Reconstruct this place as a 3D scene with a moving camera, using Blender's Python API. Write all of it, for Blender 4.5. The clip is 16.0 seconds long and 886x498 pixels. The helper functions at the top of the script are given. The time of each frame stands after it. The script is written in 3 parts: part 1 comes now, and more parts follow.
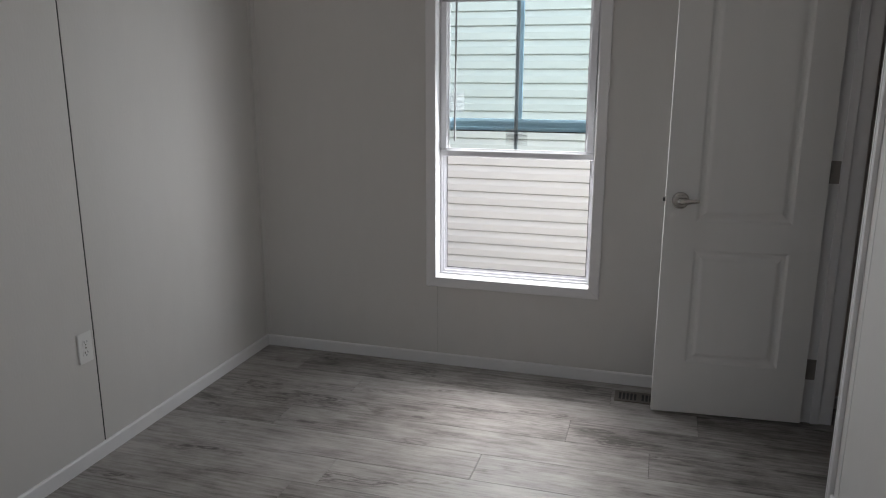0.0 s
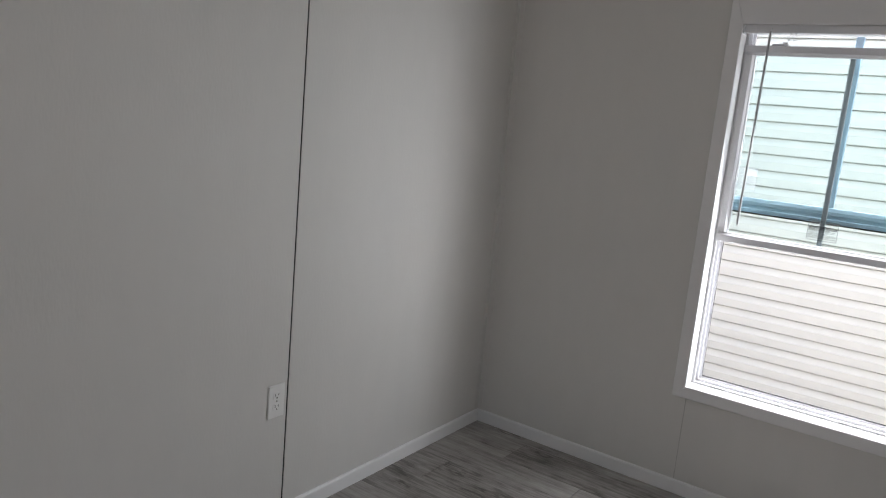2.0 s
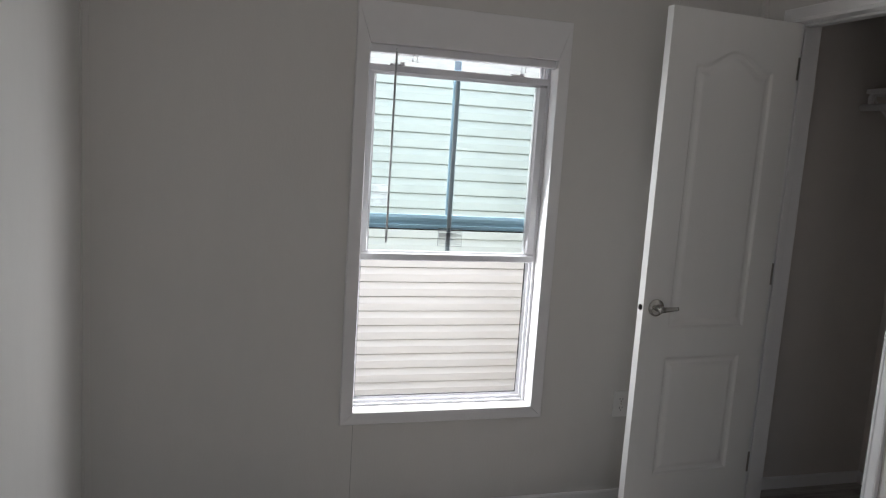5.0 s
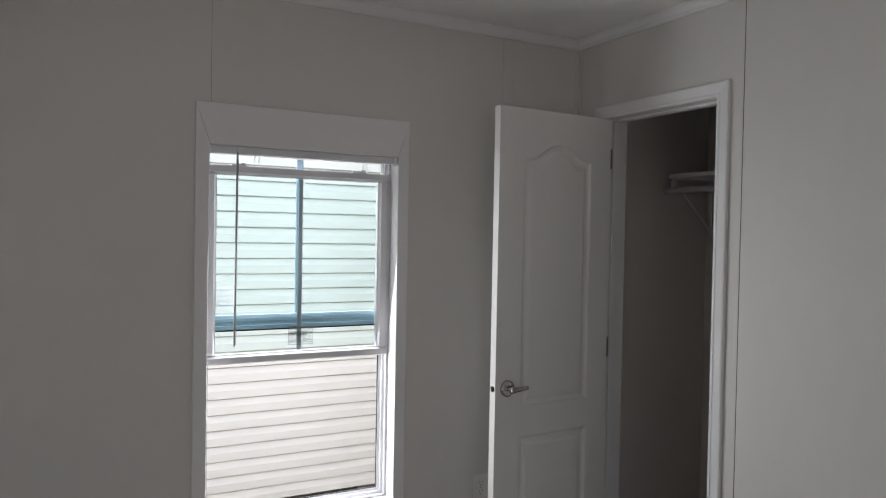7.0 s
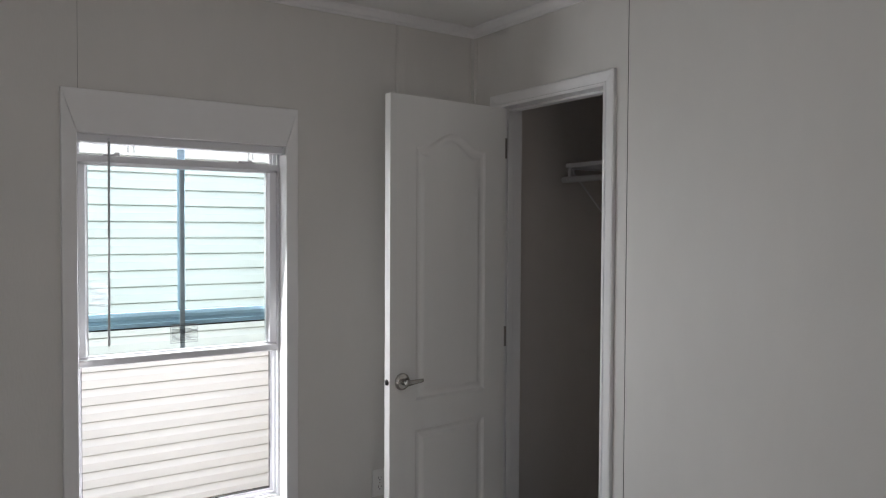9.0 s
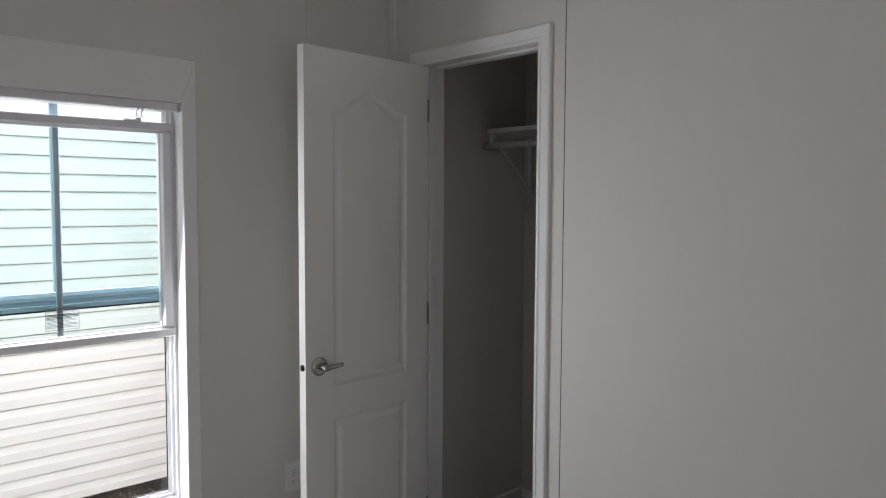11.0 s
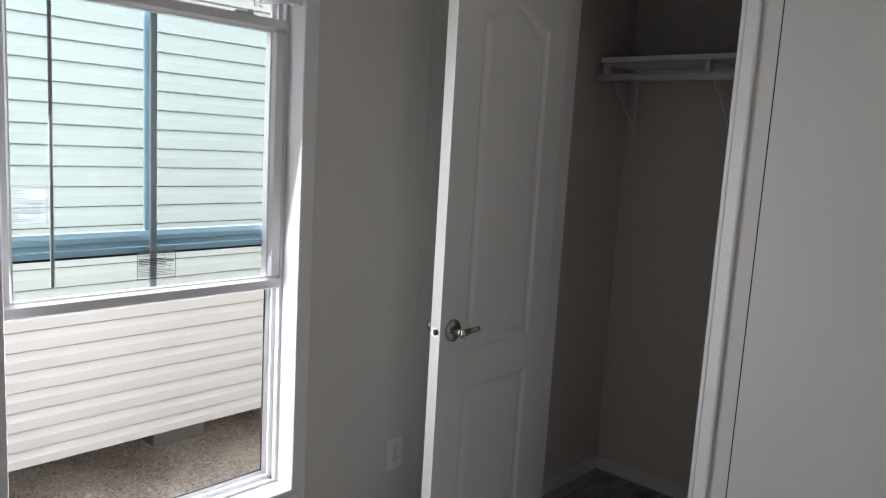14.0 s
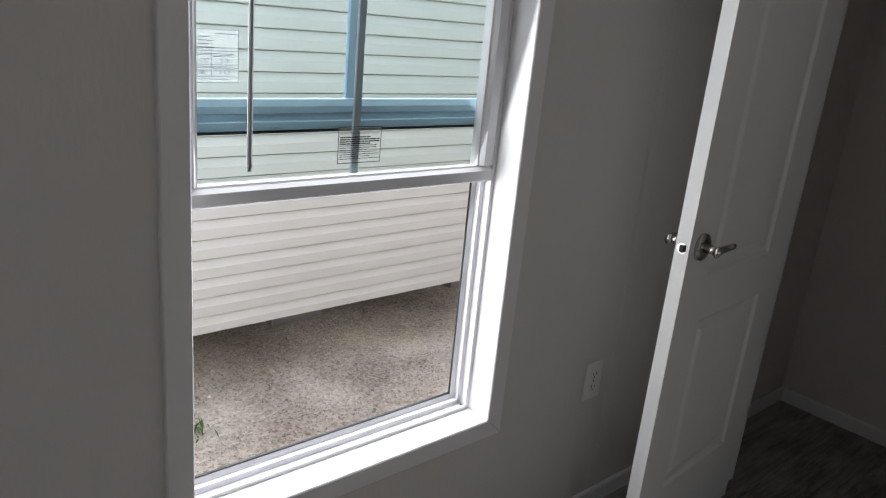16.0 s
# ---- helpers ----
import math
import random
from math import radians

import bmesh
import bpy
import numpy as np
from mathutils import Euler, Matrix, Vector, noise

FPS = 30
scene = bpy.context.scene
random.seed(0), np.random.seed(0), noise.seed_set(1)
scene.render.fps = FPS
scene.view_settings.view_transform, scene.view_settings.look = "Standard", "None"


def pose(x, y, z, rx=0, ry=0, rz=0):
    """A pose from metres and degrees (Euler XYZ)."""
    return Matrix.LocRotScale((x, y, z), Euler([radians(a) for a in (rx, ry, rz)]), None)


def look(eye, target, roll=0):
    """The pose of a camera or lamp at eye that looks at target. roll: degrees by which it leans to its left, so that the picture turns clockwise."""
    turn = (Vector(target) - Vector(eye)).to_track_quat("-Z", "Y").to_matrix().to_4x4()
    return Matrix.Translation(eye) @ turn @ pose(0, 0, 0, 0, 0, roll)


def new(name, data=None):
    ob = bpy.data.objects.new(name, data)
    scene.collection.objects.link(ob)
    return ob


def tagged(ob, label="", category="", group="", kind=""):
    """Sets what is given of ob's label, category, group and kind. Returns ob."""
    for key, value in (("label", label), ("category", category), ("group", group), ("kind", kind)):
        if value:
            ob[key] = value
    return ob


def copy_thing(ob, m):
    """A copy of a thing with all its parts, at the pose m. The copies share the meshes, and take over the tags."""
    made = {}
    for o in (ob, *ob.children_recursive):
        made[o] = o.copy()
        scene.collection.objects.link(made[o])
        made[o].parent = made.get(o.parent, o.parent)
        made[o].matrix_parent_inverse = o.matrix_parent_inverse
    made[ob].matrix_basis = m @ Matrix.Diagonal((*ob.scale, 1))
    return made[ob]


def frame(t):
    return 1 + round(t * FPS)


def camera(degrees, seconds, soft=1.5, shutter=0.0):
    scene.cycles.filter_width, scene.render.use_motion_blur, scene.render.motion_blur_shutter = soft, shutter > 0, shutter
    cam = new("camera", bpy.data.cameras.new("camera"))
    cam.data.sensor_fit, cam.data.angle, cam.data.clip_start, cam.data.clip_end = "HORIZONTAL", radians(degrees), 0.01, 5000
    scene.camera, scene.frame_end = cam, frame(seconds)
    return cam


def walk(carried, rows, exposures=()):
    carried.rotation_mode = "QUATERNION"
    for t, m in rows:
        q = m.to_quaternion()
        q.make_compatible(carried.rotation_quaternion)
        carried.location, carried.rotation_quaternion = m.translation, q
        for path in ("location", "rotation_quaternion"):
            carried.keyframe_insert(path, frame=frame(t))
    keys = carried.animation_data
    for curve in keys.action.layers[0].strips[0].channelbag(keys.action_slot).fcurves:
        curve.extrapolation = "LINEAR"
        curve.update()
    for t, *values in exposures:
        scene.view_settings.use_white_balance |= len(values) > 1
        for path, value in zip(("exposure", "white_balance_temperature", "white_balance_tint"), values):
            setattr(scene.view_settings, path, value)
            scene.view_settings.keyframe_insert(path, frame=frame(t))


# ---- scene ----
cam = camera(61.6, 16.0, 1.1)
PATH = [
    (0, (1.954, -3.346, 1.416), (1.408, -1.479, 0.954), 0.1),
    (0.5, (1.852, -3.214, 1.423), (1.085, -1.413, 1.015), 0.9),
    (1, (1.795, -3.104, 1.392), (0.781, -1.422, 1.017), 2.5),
    (1.5, (1.722, -2.984, 1.405), (0.538, -1.417, 1.025), 4.7),
    (2, (1.722, -2.871, 1.425), (0.595, -1.259, 1.06), 5.3),
    (2.5, (1.48, -2.739, 1.401), (0.472, -1.045, 1.064), 6.2),
    (3, (1.214, -2.69, 1.399), (0.301, -0.941, 1.069), 6.9),
    (3.5, (0.934, -2.605, 1.388), (0.216, -0.77, 1.042), 6.5),
    (4, (0.729, -2.572, 1.395), (0.392, -0.629, 1.063), 5.8),
    (4.5, (0.5, -2.585, 1.481), (0.722, -0.629, 1.127), 4.5),
    (5, (0.475, -2.703, 1.491), (1.029, -0.803, 1.208), 3.7),
    (7.5, (0.42, -2.716, 1.531), (1.402, -0.973, 1.514), 0.6),
    (8, (0.466, -2.737, 1.533), (1.494, -1.021, 1.522), 0.2),
    (8.5, (0.52, -2.725, 1.52), (1.609, -1.048, 1.486), 0.2),
    (9, (0.567, -2.731, 1.517), (1.686, -1.075, 1.461), 0.3),
    (9.5, (0.586, -2.742, 1.503), (1.729, -1.103, 1.421), 0.5),
    (10, (0.61, -2.708, 1.503), (1.825, -1.122, 1.419), 0.4),
    (12.5, (0.634, -2.07, 1.495), (2.065, -0.687, 1.3), 0.6),
    (13, (0.618, -1.989, 1.467), (2.047, -0.607, 1.251), 1.4),
    (13.5, (0.525, -1.801, 1.475), (1.967, -0.439, 1.223), 2.6),
    (14, (0.453, -1.672, 1.464), (1.911, -0.334, 1.18), 3.3),
    (14.5, (0.491, -1.486, 1.452), (1.946, -0.148, 1.148), 3.1),
    (15, (0.542, -1.296, 1.464), (1.952, 0.075, 1.098), 3.6),
    (15.5, (0.49, -1.171, 1.42), (1.83, 0.234, 0.939), 4.7),
    (16, (0.494, -1.106, 1.379), (1.768, 0.314, 0.777), 5.5),
]
walk(cam, [(t, look(eye, target, roll)) for t, eye, target, roll in PATH], [(0, 0.1, 6500, 14), (0.9, 0.45, 6500, 14), (2, 0.45, 6500, 14), (3, 0.3, 6500, 14), (4, 0.45, 6500, 14), (5, 0.3, 6500, 14), (7.5, 0.32, 6500, 14), (8.5, 0.45, 6500, 14), (10, 0.5, 6500, 14), (12.5, 0.4, 6500, 14), (13.5, 0.42, 6500, 14), (14, 0.28, 6500, 14), (15, 0.3, 6500, 14), (16, -0.1, 6500, 14)])

# ---- world, sun, exposure ----
world = bpy.data.worlds.new("sky")
scene.world = world
world.use_nodes = True
wn = world.node_tree.nodes
sky = wn.new("ShaderNodeTexSky")
sky.sky_type = "NISHITA"
sky.sun_disc = False
SUN_ELEVATION = 46
SUN_AZIMUTH = -6
sky.sun_elevation = radians(SUN_ELEVATION)
sky.sun_rotation = radians(SUN_AZIMUTH)
sky.air_density, sky.dust_density = 1.0, 3.5
world.node_tree.links.new(sky.outputs[0], wn["Background"].inputs[0])
wn["Background"].inputs[1].default_value = 0.15
sun = new("sun", bpy.data.lights.new("sun", "SUN"))
sun.data.energy = 5.0
sun.data.angle = radians(45)
sun.data.color = (1.0, 0.985, 0.97)
sun.matrix_world = look((1.3 + 8 * math.sin(radians(SUN_AZIMUTH)), 8, 8 * math.tan(radians(SUN_ELEVATION))), (1.3, 0, 0))


R = 2.579            # face of the closet partition
# Two added fill lamps in made-up, unseen openings behind the walker.
side_lamp = new("side_fill_lamp", bpy.data.lights.new("side_fill_lamp", "AREA"))
side_lamp.data.shape, side_lamp.data.size, side_lamp.data.size_y = "RECTANGLE", 0.8, 2.0
side_lamp.data.energy = 0.8
side_lamp.data.color = (0.95, 0.98, 1.0)
side_lamp.matrix_world = look((R + 0.03, -3.40, 1.03), (0, -3.40, 1.03))

rear = new("rear_fill_lamp", bpy.data.lights.new("rear_fill_lamp", "AREA"))
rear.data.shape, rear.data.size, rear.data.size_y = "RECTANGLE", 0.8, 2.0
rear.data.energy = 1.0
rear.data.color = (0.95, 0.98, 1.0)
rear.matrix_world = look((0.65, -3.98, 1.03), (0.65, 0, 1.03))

# Added lamp in the window's opening, standing in for stronger sky light.
pane_sky = new("window_daylight", bpy.data.lights.new("window_daylight", "AREA"))
pane_sky.data.shape, pane_sky.data.size, pane_sky.data.size_y = "RECTANGLE", 0.70, 1.30
pane_sky.data.energy = 9.3
pane_sky.data.color = (0.92, 0.98, 1.0)
pane_sky.matrix_world = look((1.308, 0.060, 1.12), (1.308, -1, 0.89))

# Added overhead fill lamp, standing in for brighter sky between the two rows of eaves.
strip = new("overhead_fill_lamp", bpy.data.lights.new("overhead_fill_lamp", "AREA"))
strip.data.shape, strip.data.size, strip.data.size_y = "RECTANGLE", 6.0, 1.8
strip.data.energy = 58
strip.data.color = (0.95, 0.98, 1.0)
strip.matrix_world = look((1.4, 1.18, 2.75), (1.4, 1.1801, 0))

# Added fill lamps out of view, for sky light from both ends between the houses.
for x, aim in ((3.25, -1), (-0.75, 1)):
    opening = new("end_fill_lamp", bpy.data.lights.new("end_fill_lamp", "AREA"))
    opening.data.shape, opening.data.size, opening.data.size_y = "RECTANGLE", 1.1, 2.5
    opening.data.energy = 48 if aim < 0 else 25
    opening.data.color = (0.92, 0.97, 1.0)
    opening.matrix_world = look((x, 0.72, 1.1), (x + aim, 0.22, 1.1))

# ---- materials ----
def material(name, color, rough=0.5, metal=0.0, noise_scale=30, amount=0.06, bump=0.05, bump_scale=200, stretch=(1, 1, 1), coat=0.0):
    """A painted or plain surface: two scales of colour variation and a fine relief."""
    m = bpy.data.materials.new(name)
    m.use_nodes = True
    n, l = m.node_tree.nodes, m.node_tree.links
    b = n["Principled BSDF"]
    b.inputs["Roughness"].default_value = rough
    b.inputs["Metallic"].default_value = metal
    b.inputs["Coat Weight"].default_value = coat
    tc = n.new("ShaderNodeTexCoord")
    mp = n.new("ShaderNodeMapping")
    mp.inputs["Scale"].default_value = stretch
    l.new(tc.outputs["Object"], mp.inputs[0])
    big = n.new("ShaderNodeTexNoise")
    big.inputs["Scale"].default_value = noise_scale * 0.08
    big.inputs["Detail"].default_value = 4
    fine = n.new("ShaderNodeTexNoise")
    fine.inputs["Scale"].default_value = noise_scale
    fine.inputs["Detail"].default_value = 6
    mix = n.new("ShaderNodeMath")
    mix.operation = "ADD"
    l.new(mp.outputs[0], big.inputs[0])
    l.new(mp.outputs[0], fine.inputs[0])
    l.new(big.outputs[0], mix.inputs[0])
    l.new(fine.outputs[0], mix.inputs[1])
    ramp = n.new("ShaderNodeMapRange")
    ramp.inputs["From Min"].default_value, ramp.inputs["From Max"].default_value = 0.6, 1.4
    ramp.inputs["To Min"].default_value, ramp.inputs["To Max"].default_value = 1 - amount, 1 + amount
    l.new(mix.outputs[0], ramp.inputs[0])
    hsv = n.new("ShaderNodeHueSaturation")
    hsv.inputs["Color"].default_value = (*color, 1)
    l.new(ramp.outputs[0], hsv.inputs["Value"])
    l.new(hsv.outputs[0], b.inputs["Base Color"])
    if bump:
        tex = n.new("ShaderNodeTexNoise")
        tex.inputs["Scale"].default_value = bump_scale
        tex.inputs["Detail"].default_value = 5
        l.new(mp.outputs[0], tex.inputs[0])
        bp = n.new("ShaderNodeBump")
        bp.inputs["Strength"].default_value = bump
        bp.inputs["Distance"].default_value = 0.004
        l.new(tex.outputs[0], bp.inputs["Height"])
        l.new(bp.outputs[0], b.inputs["Normal"])
        rr = n.new("ShaderNodeMapRange")
        rr.inputs["To Min"].default_value, rr.inputs["To Max"].default_value = max(rough - 0.08, 0), min(rough + 0.08, 1)
        l.new(tex.outputs[0], rr.inputs[0])
        l.new(rr.outputs[0], b.inputs["Roughness"])
    return m


def glass(name, tint):
    """Thin clear pane: mostly see-through with a little tint, and a mirror coat by Fresnel."""
    m = bpy.data.materials.new(name)
    m.use_nodes = True
    n, l = m.node_tree.nodes, m.node_tree.links
    n.remove(n["Principled BSDF"])
    tr = n.new("ShaderNodeBsdfTransparent")
    tr.inputs[0].default_value = (*tint, 1)
    gl = n.new("ShaderNodeBsdfGlossy")
    gl.inputs["Roughness"].default_value = 0.01
    fr = n.new("ShaderNodeFresnel")
    fr.inputs[0].default_value = 1.12
    mx = n.new("ShaderNodeMixShader")
    l.new(fr.outputs[0], mx.inputs[0])
    l.new(tr.outputs[0], mx.inputs[1])
    l.new(gl.outputs[0], mx.inputs[2])
    l.new(mx.outputs[0], n["Material Output"].inputs[0])
    return m


def film_material(name, color, milky):
    """A sticker's plastic film: see-through, with a share that scatters the light."""
    m = bpy.data.materials.new(name)
    m.use_nodes = True
    n, l = m.node_tree.nodes, m.node_tree.links
    n.remove(n["Principled BSDF"])
    tr, tl = n.new("ShaderNodeBsdfTransparent"), n.new("ShaderNodeBsdfTranslucent")
    tl.inputs[0].default_value = (*color, 1)
    mx = n.new("ShaderNodeMixShader")
    mx.inputs[0].default_value = milky
    l.new(tr.outputs[0], mx.inputs[1])
    l.new(tl.outputs[0], mx.inputs[2])
    l.new(mx.outputs[0], n["Material Output"].inputs[0])
    return m


def wood_floor(name):
    """Grey-washed oak print: long grain, cathedral figure and knots, changing from plank to plank."""
    m = bpy.data.materials.new(name)
    m.use_nodes = True
    n, l = m.node_tree.nodes, m.node_tree.links
    b = n["Principled BSDF"]
    tc, oi = n.new("ShaderNodeTexCoord"), n.new("ShaderNodeObjectInfo")
    shift = n.new("ShaderNodeVectorMath")
    shift.operation = "SCALE"
    shift.inputs[0].default_value = (37.0, 91.0, 13.0)
    l.new(oi.outputs["Random"], shift.inputs["Scale"])
    add = n.new("ShaderNodeVectorMath")
    l.new(tc.outputs["Object"], add.inputs[0])
    l.new(shift.outputs[0], add.inputs[1])

    def tex(scale, vec, detail=5, rough=0.6):
        mp = n.new("ShaderNodeMapping")
        mp.inputs["Scale"].default_value = vec
        l.new(add.outputs[0], mp.inputs[0])
        t = n.new("ShaderNodeTexNoise")
        t.inputs["Scale"].default_value = scale
        t.inputs["Detail"].default_value = detail
        t.inputs["Roughness"].default_value = rough
        l.new(mp.outputs[0], t.inputs[0])
        return t

    grain = tex(26, (0.22, 3.0, 1), 9, 0.62)
    cloud = tex(5.0, (0.9, 2.0, 1), 8, 0.66)
    field = tex(6.5, (0.42, 1.5, 1), 4, 0.5)
    # Contour lines of a slow field give the cathedral rings round the knots.
    mul = n.new("ShaderNodeMath")
    mul.operation = "MULTIPLY"
    mul.inputs[1].default_value = 95.0
    l.new(field.outputs[0], mul.inputs[0])
    sine = n.new("ShaderNodeMath")
    sine.operation = "SINE"
    l.new(mul.outputs[0], sine.inputs[0])
    knot = n.new("ShaderNodeMapRange")
    knot.inputs["From Min"].default_value, knot.inputs["From Max"].default_value = 0.57, 0.74
    l.new(field.outputs[0], knot.inputs[0])
    ring = n.new("ShaderNodeMath")
    ring.operation = "MULTIPLY"
    l.new(sine.outputs[0], ring.inputs[0])
    l.new(knot.outputs[0], ring.inputs[1])
    total = n.new("ShaderNodeMath")
    total.operation = "MULTIPLY_ADD"
    total.inputs[1].default_value = 0.09
    l.new(ring.outputs[0], total.inputs[0])
    soft_grain = n.new("ShaderNodeMath")
    soft_grain.operation = "MULTIPLY_ADD"
    soft_grain.inputs[1].default_value, soft_grain.inputs[2].default_value = 0.5, 0.25
    l.new(grain.outputs[0], soft_grain.inputs[0])
    l.new(soft_grain.outputs[0], total.inputs[2])
    s2 = n.new("ShaderNodeMath")
    s2.operation = "MULTIPLY_ADD"
    s2.inputs[1].default_value = 0.55
    l.new(cloud.outputs[0], s2.inputs[0])
    l.new(total.outputs[0], s2.inputs[2])
    s3 = n.new("ShaderNodeMath")
    s3.operation = "MULTIPLY_ADD"
    s3.inputs[1].default_value = -0.10
    l.new(knot.outputs[0], s3.inputs[0])
    l.new(s2.outputs[0], s3.inputs[2])
    s4 = n.new("ShaderNodeMath")
    s4.operation = "MULTIPLY_ADD"
    s4.inputs[1].default_value = 0.14
    l.new(oi.outputs["Random"], s4.inputs[0])
    l.new(s3.outputs[0], s4.inputs[2])
    ramp = n.new("ShaderNodeValToRGB")
    e = ramp.color_ramp.elements
    e[0].position, e[0].color = 0.66, (0.085, 0.075, 0.068, 1)
    e[1].position, e[1].color = 1.02, (0.43, 0.41, 0.392, 1)
    mid = ramp.color_ramp.elements.new(0.82)
    mid.color = (0.275, 0.255, 0.240, 1)
    l.new(s4.outputs[0], ramp.inputs[0])
    l.new(ramp.outputs[0], b.inputs["Base Color"])
    b.inputs["Roughness"].default_value = 0.42
    bp = n.new("ShaderNodeBump")
    bp.inputs["Strength"].default_value = 0.12
    bp.inputs["Distance"].default_value = 0.002
    l.new(grain.outputs[0], bp.inputs["Height"])
    l.new(bp.outputs[0], b.inputs["Normal"])
    rr = n.new("ShaderNodeMapRange")
    rr.inputs["To Min"].default_value, rr.inputs["To Max"].default_value = 0.36, 0.54
    l.new(grain.outputs[0], rr.inputs[0])
    l.new(rr.outputs[0], b.inputs["Roughness"])
    return m


def gravel_material(name, dark, light):
    m = bpy.data.materials.new(name)
    m.use_nodes = True
    n, l = m.node_tree.nodes, m.node_tree.links
    b = n["Principled BSDF"]
    b.inputs["Roughness"].default_value = 0.9
    tc, geo = n.new("ShaderNodeTexCoord"), n.new("ShaderNodeNewGeometry")
    vo = n.new("ShaderNodeTexVoronoi")
    vo.inputs["Scale"].default_value = 55
    no = n.new("ShaderNodeTexNoise")
    no.inputs["Scale"].default_value = 1.6
    no.inputs["Detail"].default_value = 8
    l.new(tc.outputs["Object"], vo.inputs["Vector"])
    l.new(tc.outputs["Object"], no.inputs["Vector"])
    sep = n.new("ShaderNodeSeparateColor")
    l.new(vo.outputs["Color"], sep.inputs[0])
    a = n.new("ShaderNodeMath")
    l.new(sep.outputs[0], a.inputs[0])
    l.new(geo.outputs["Random Per Island"], a.inputs[1])
    c = n.new("ShaderNodeMath")
    patch = n.new("ShaderNodeMapRange")
    patch.inputs["From Min"].default_value, patch.inputs["From Max"].default_value = 0.36, 0.62
    patch.inputs["To Max"].default_value = 1.1
    l.new(no.outputs[0], patch.inputs[0])
    l.new(a.outputs[0], c.inputs[0])
    l.new(patch.outputs[0], c.inputs[1])
    mr = n.new("ShaderNodeMapRange")
    mr.inputs["From Min"].default_value, mr.inputs["From Max"].default_value = 0.3, 2.7
    l.new(c.outputs[0], mr.inputs[0])
    mx = n.new("ShaderNodeMix")
    mx.data_type = "RGBA"
    mx.inputs[6].default_value, mx.inputs[7].default_value = (*dark, 1), (*light, 1)
    l.new(mr.outputs[0], mx.inputs[0])
    l.new(mx.outputs[2], b.inputs["Base Color"])
    bp = n.new("ShaderNodeBump")
    bp.inputs["Strength"].default_value = 0.7
    bp.inputs["Distance"].default_value = 0.01
    l.new(vo.outputs["Distance"], bp.inputs["Height"])
    l.new(bp.outputs[0], b.inputs["Normal"])
    return m


WALL = material("vinyl_wallboard", (0.667, 0.648, 0.622), 0.55, noise_scale=14, amount=0.025, bump=0.12, bump_scale=120, stretch=(1, 1, 0.35))
CLOSET = material("closet_wallboard", (0.67, 0.625, 0.59), 0.55, noise_scale=14, amount=0.03, bump=0.12, bump_scale=120, stretch=(1, 1, 0.35))
BACKING = material("dark_backing", (0.02, 0.02, 0.02), 0.9)
GREYSEAM = material("grey_seam", (0.16, 0.155, 0.15), 0.9)
CEILING = material("ceiling_paint", (0.80, 0.79, 0.77), 0.8, noise_scale=60, amount=0.03, bump=0.35, bump_scale=90)
TRIM = material("white_trim", (0.80, 0.79, 0.79), 0.42, noise_scale=20, amount=0.02, bump=0.04, bump_scale=150)
DOORPAINT = material("white_door_paint", (0.78, 0.77, 0.75), 0.38, noise_scale=16, amount=0.02, bump=0.08, bump_scale=260, stretch=(1, 1, 0.12))
VINYL = material("white_vinyl", (0.74, 0.735, 0.755), 0.35, noise_scale=10, amount=0.015, bump=0.02)
# Even pale blue for the upper light's rail and bar.
PALEBLUE = material("pale_blue_vinyl", (0.55, 0.74, 0.90), 0.3, noise_scale=18, amount=0.05, bump=0.05, bump_scale=60)
GREYBAR = material("grey_grid_bar", (0.42, 0.47, 0.52), 0.4, noise_scale=20, amount=0.04, bump=0)
WAND = material("grey_wand", (0.40, 0.41, 0.42), 0.3, noise_scale=40, amount=0.04, bump=0)
GASKET = material("black_gasket", (0.015, 0.015, 0.017), 0.6)
STEEL = material("satin_nickel", (0.50, 0.48, 0.45), 0.22, metal=1.0, noise_scale=60, amount=0.06, bump=0.04, bump_scale=400)
HINGE = material("dull_steel", (0.33, 0.31, 0.29), 0.42, metal=0.9, noise_scale=60, amount=0.1, bump=0.05)
PLATE = material("outlet_plastic", (0.80, 0.79, 0.77), 0.3, noise_scale=30, amount=0.015, bump=0.0)
SLOT = material("outlet_slot", (0.02, 0.02, 0.02), 0.7)
VENT = material("taupe_vent", (0.14, 0.12, 0.105), 0.45, metal=0.3, noise_scale=60, amount=0.1, bump=0.05)
WOOD = wood_floor("grey_plank")
SUBFLOOR = material("subfloor", (0.10, 0.09, 0.08), 0.9)
SIDING = material("cream_siding", (0.56, 0.553, 0.528), 0.5, noise_scale=8, amount=0.03, bump=0.1, bump_scale=60, stretch=(0.12, 1, 1.5))
ROOF = material("roof_shingle", (0.12, 0.115, 0.11), 0.9, noise_scale=30, amount=0.2, bump=0.3)
GRAVEL = gravel_material("gravel", (0.22, 0.17, 0.13), (0.84, 0.76, 0.67))
CONCRETE = material("pier_concrete", (0.30, 0.29, 0.28), 0.9, noise_scale=20, amount=0.15, bump=0.3)
DARKSTEEL = material("chassis_steel", (0.06, 0.06, 0.06), 0.6, metal=0.5, noise_scale=20, amount=0.2)
WEED = material("weed_leaf", (0.09, 0.17, 0.035), 0.6, noise_scale=40, amount=0.2, bump=0)
STICKER = film_material("clear_sticker", (0.8, 0.82, 0.82), 0.08)
LABELFILM = film_material("label_film", (0.84, 0.90, 0.96), 0.12)
INK = material("black_ink", (0.02, 0.02, 0.025), 0.6, bump=0)
GREYINK = material("grey_ink", (0.10, 0.13, 0.18), 0.6, bump=0)
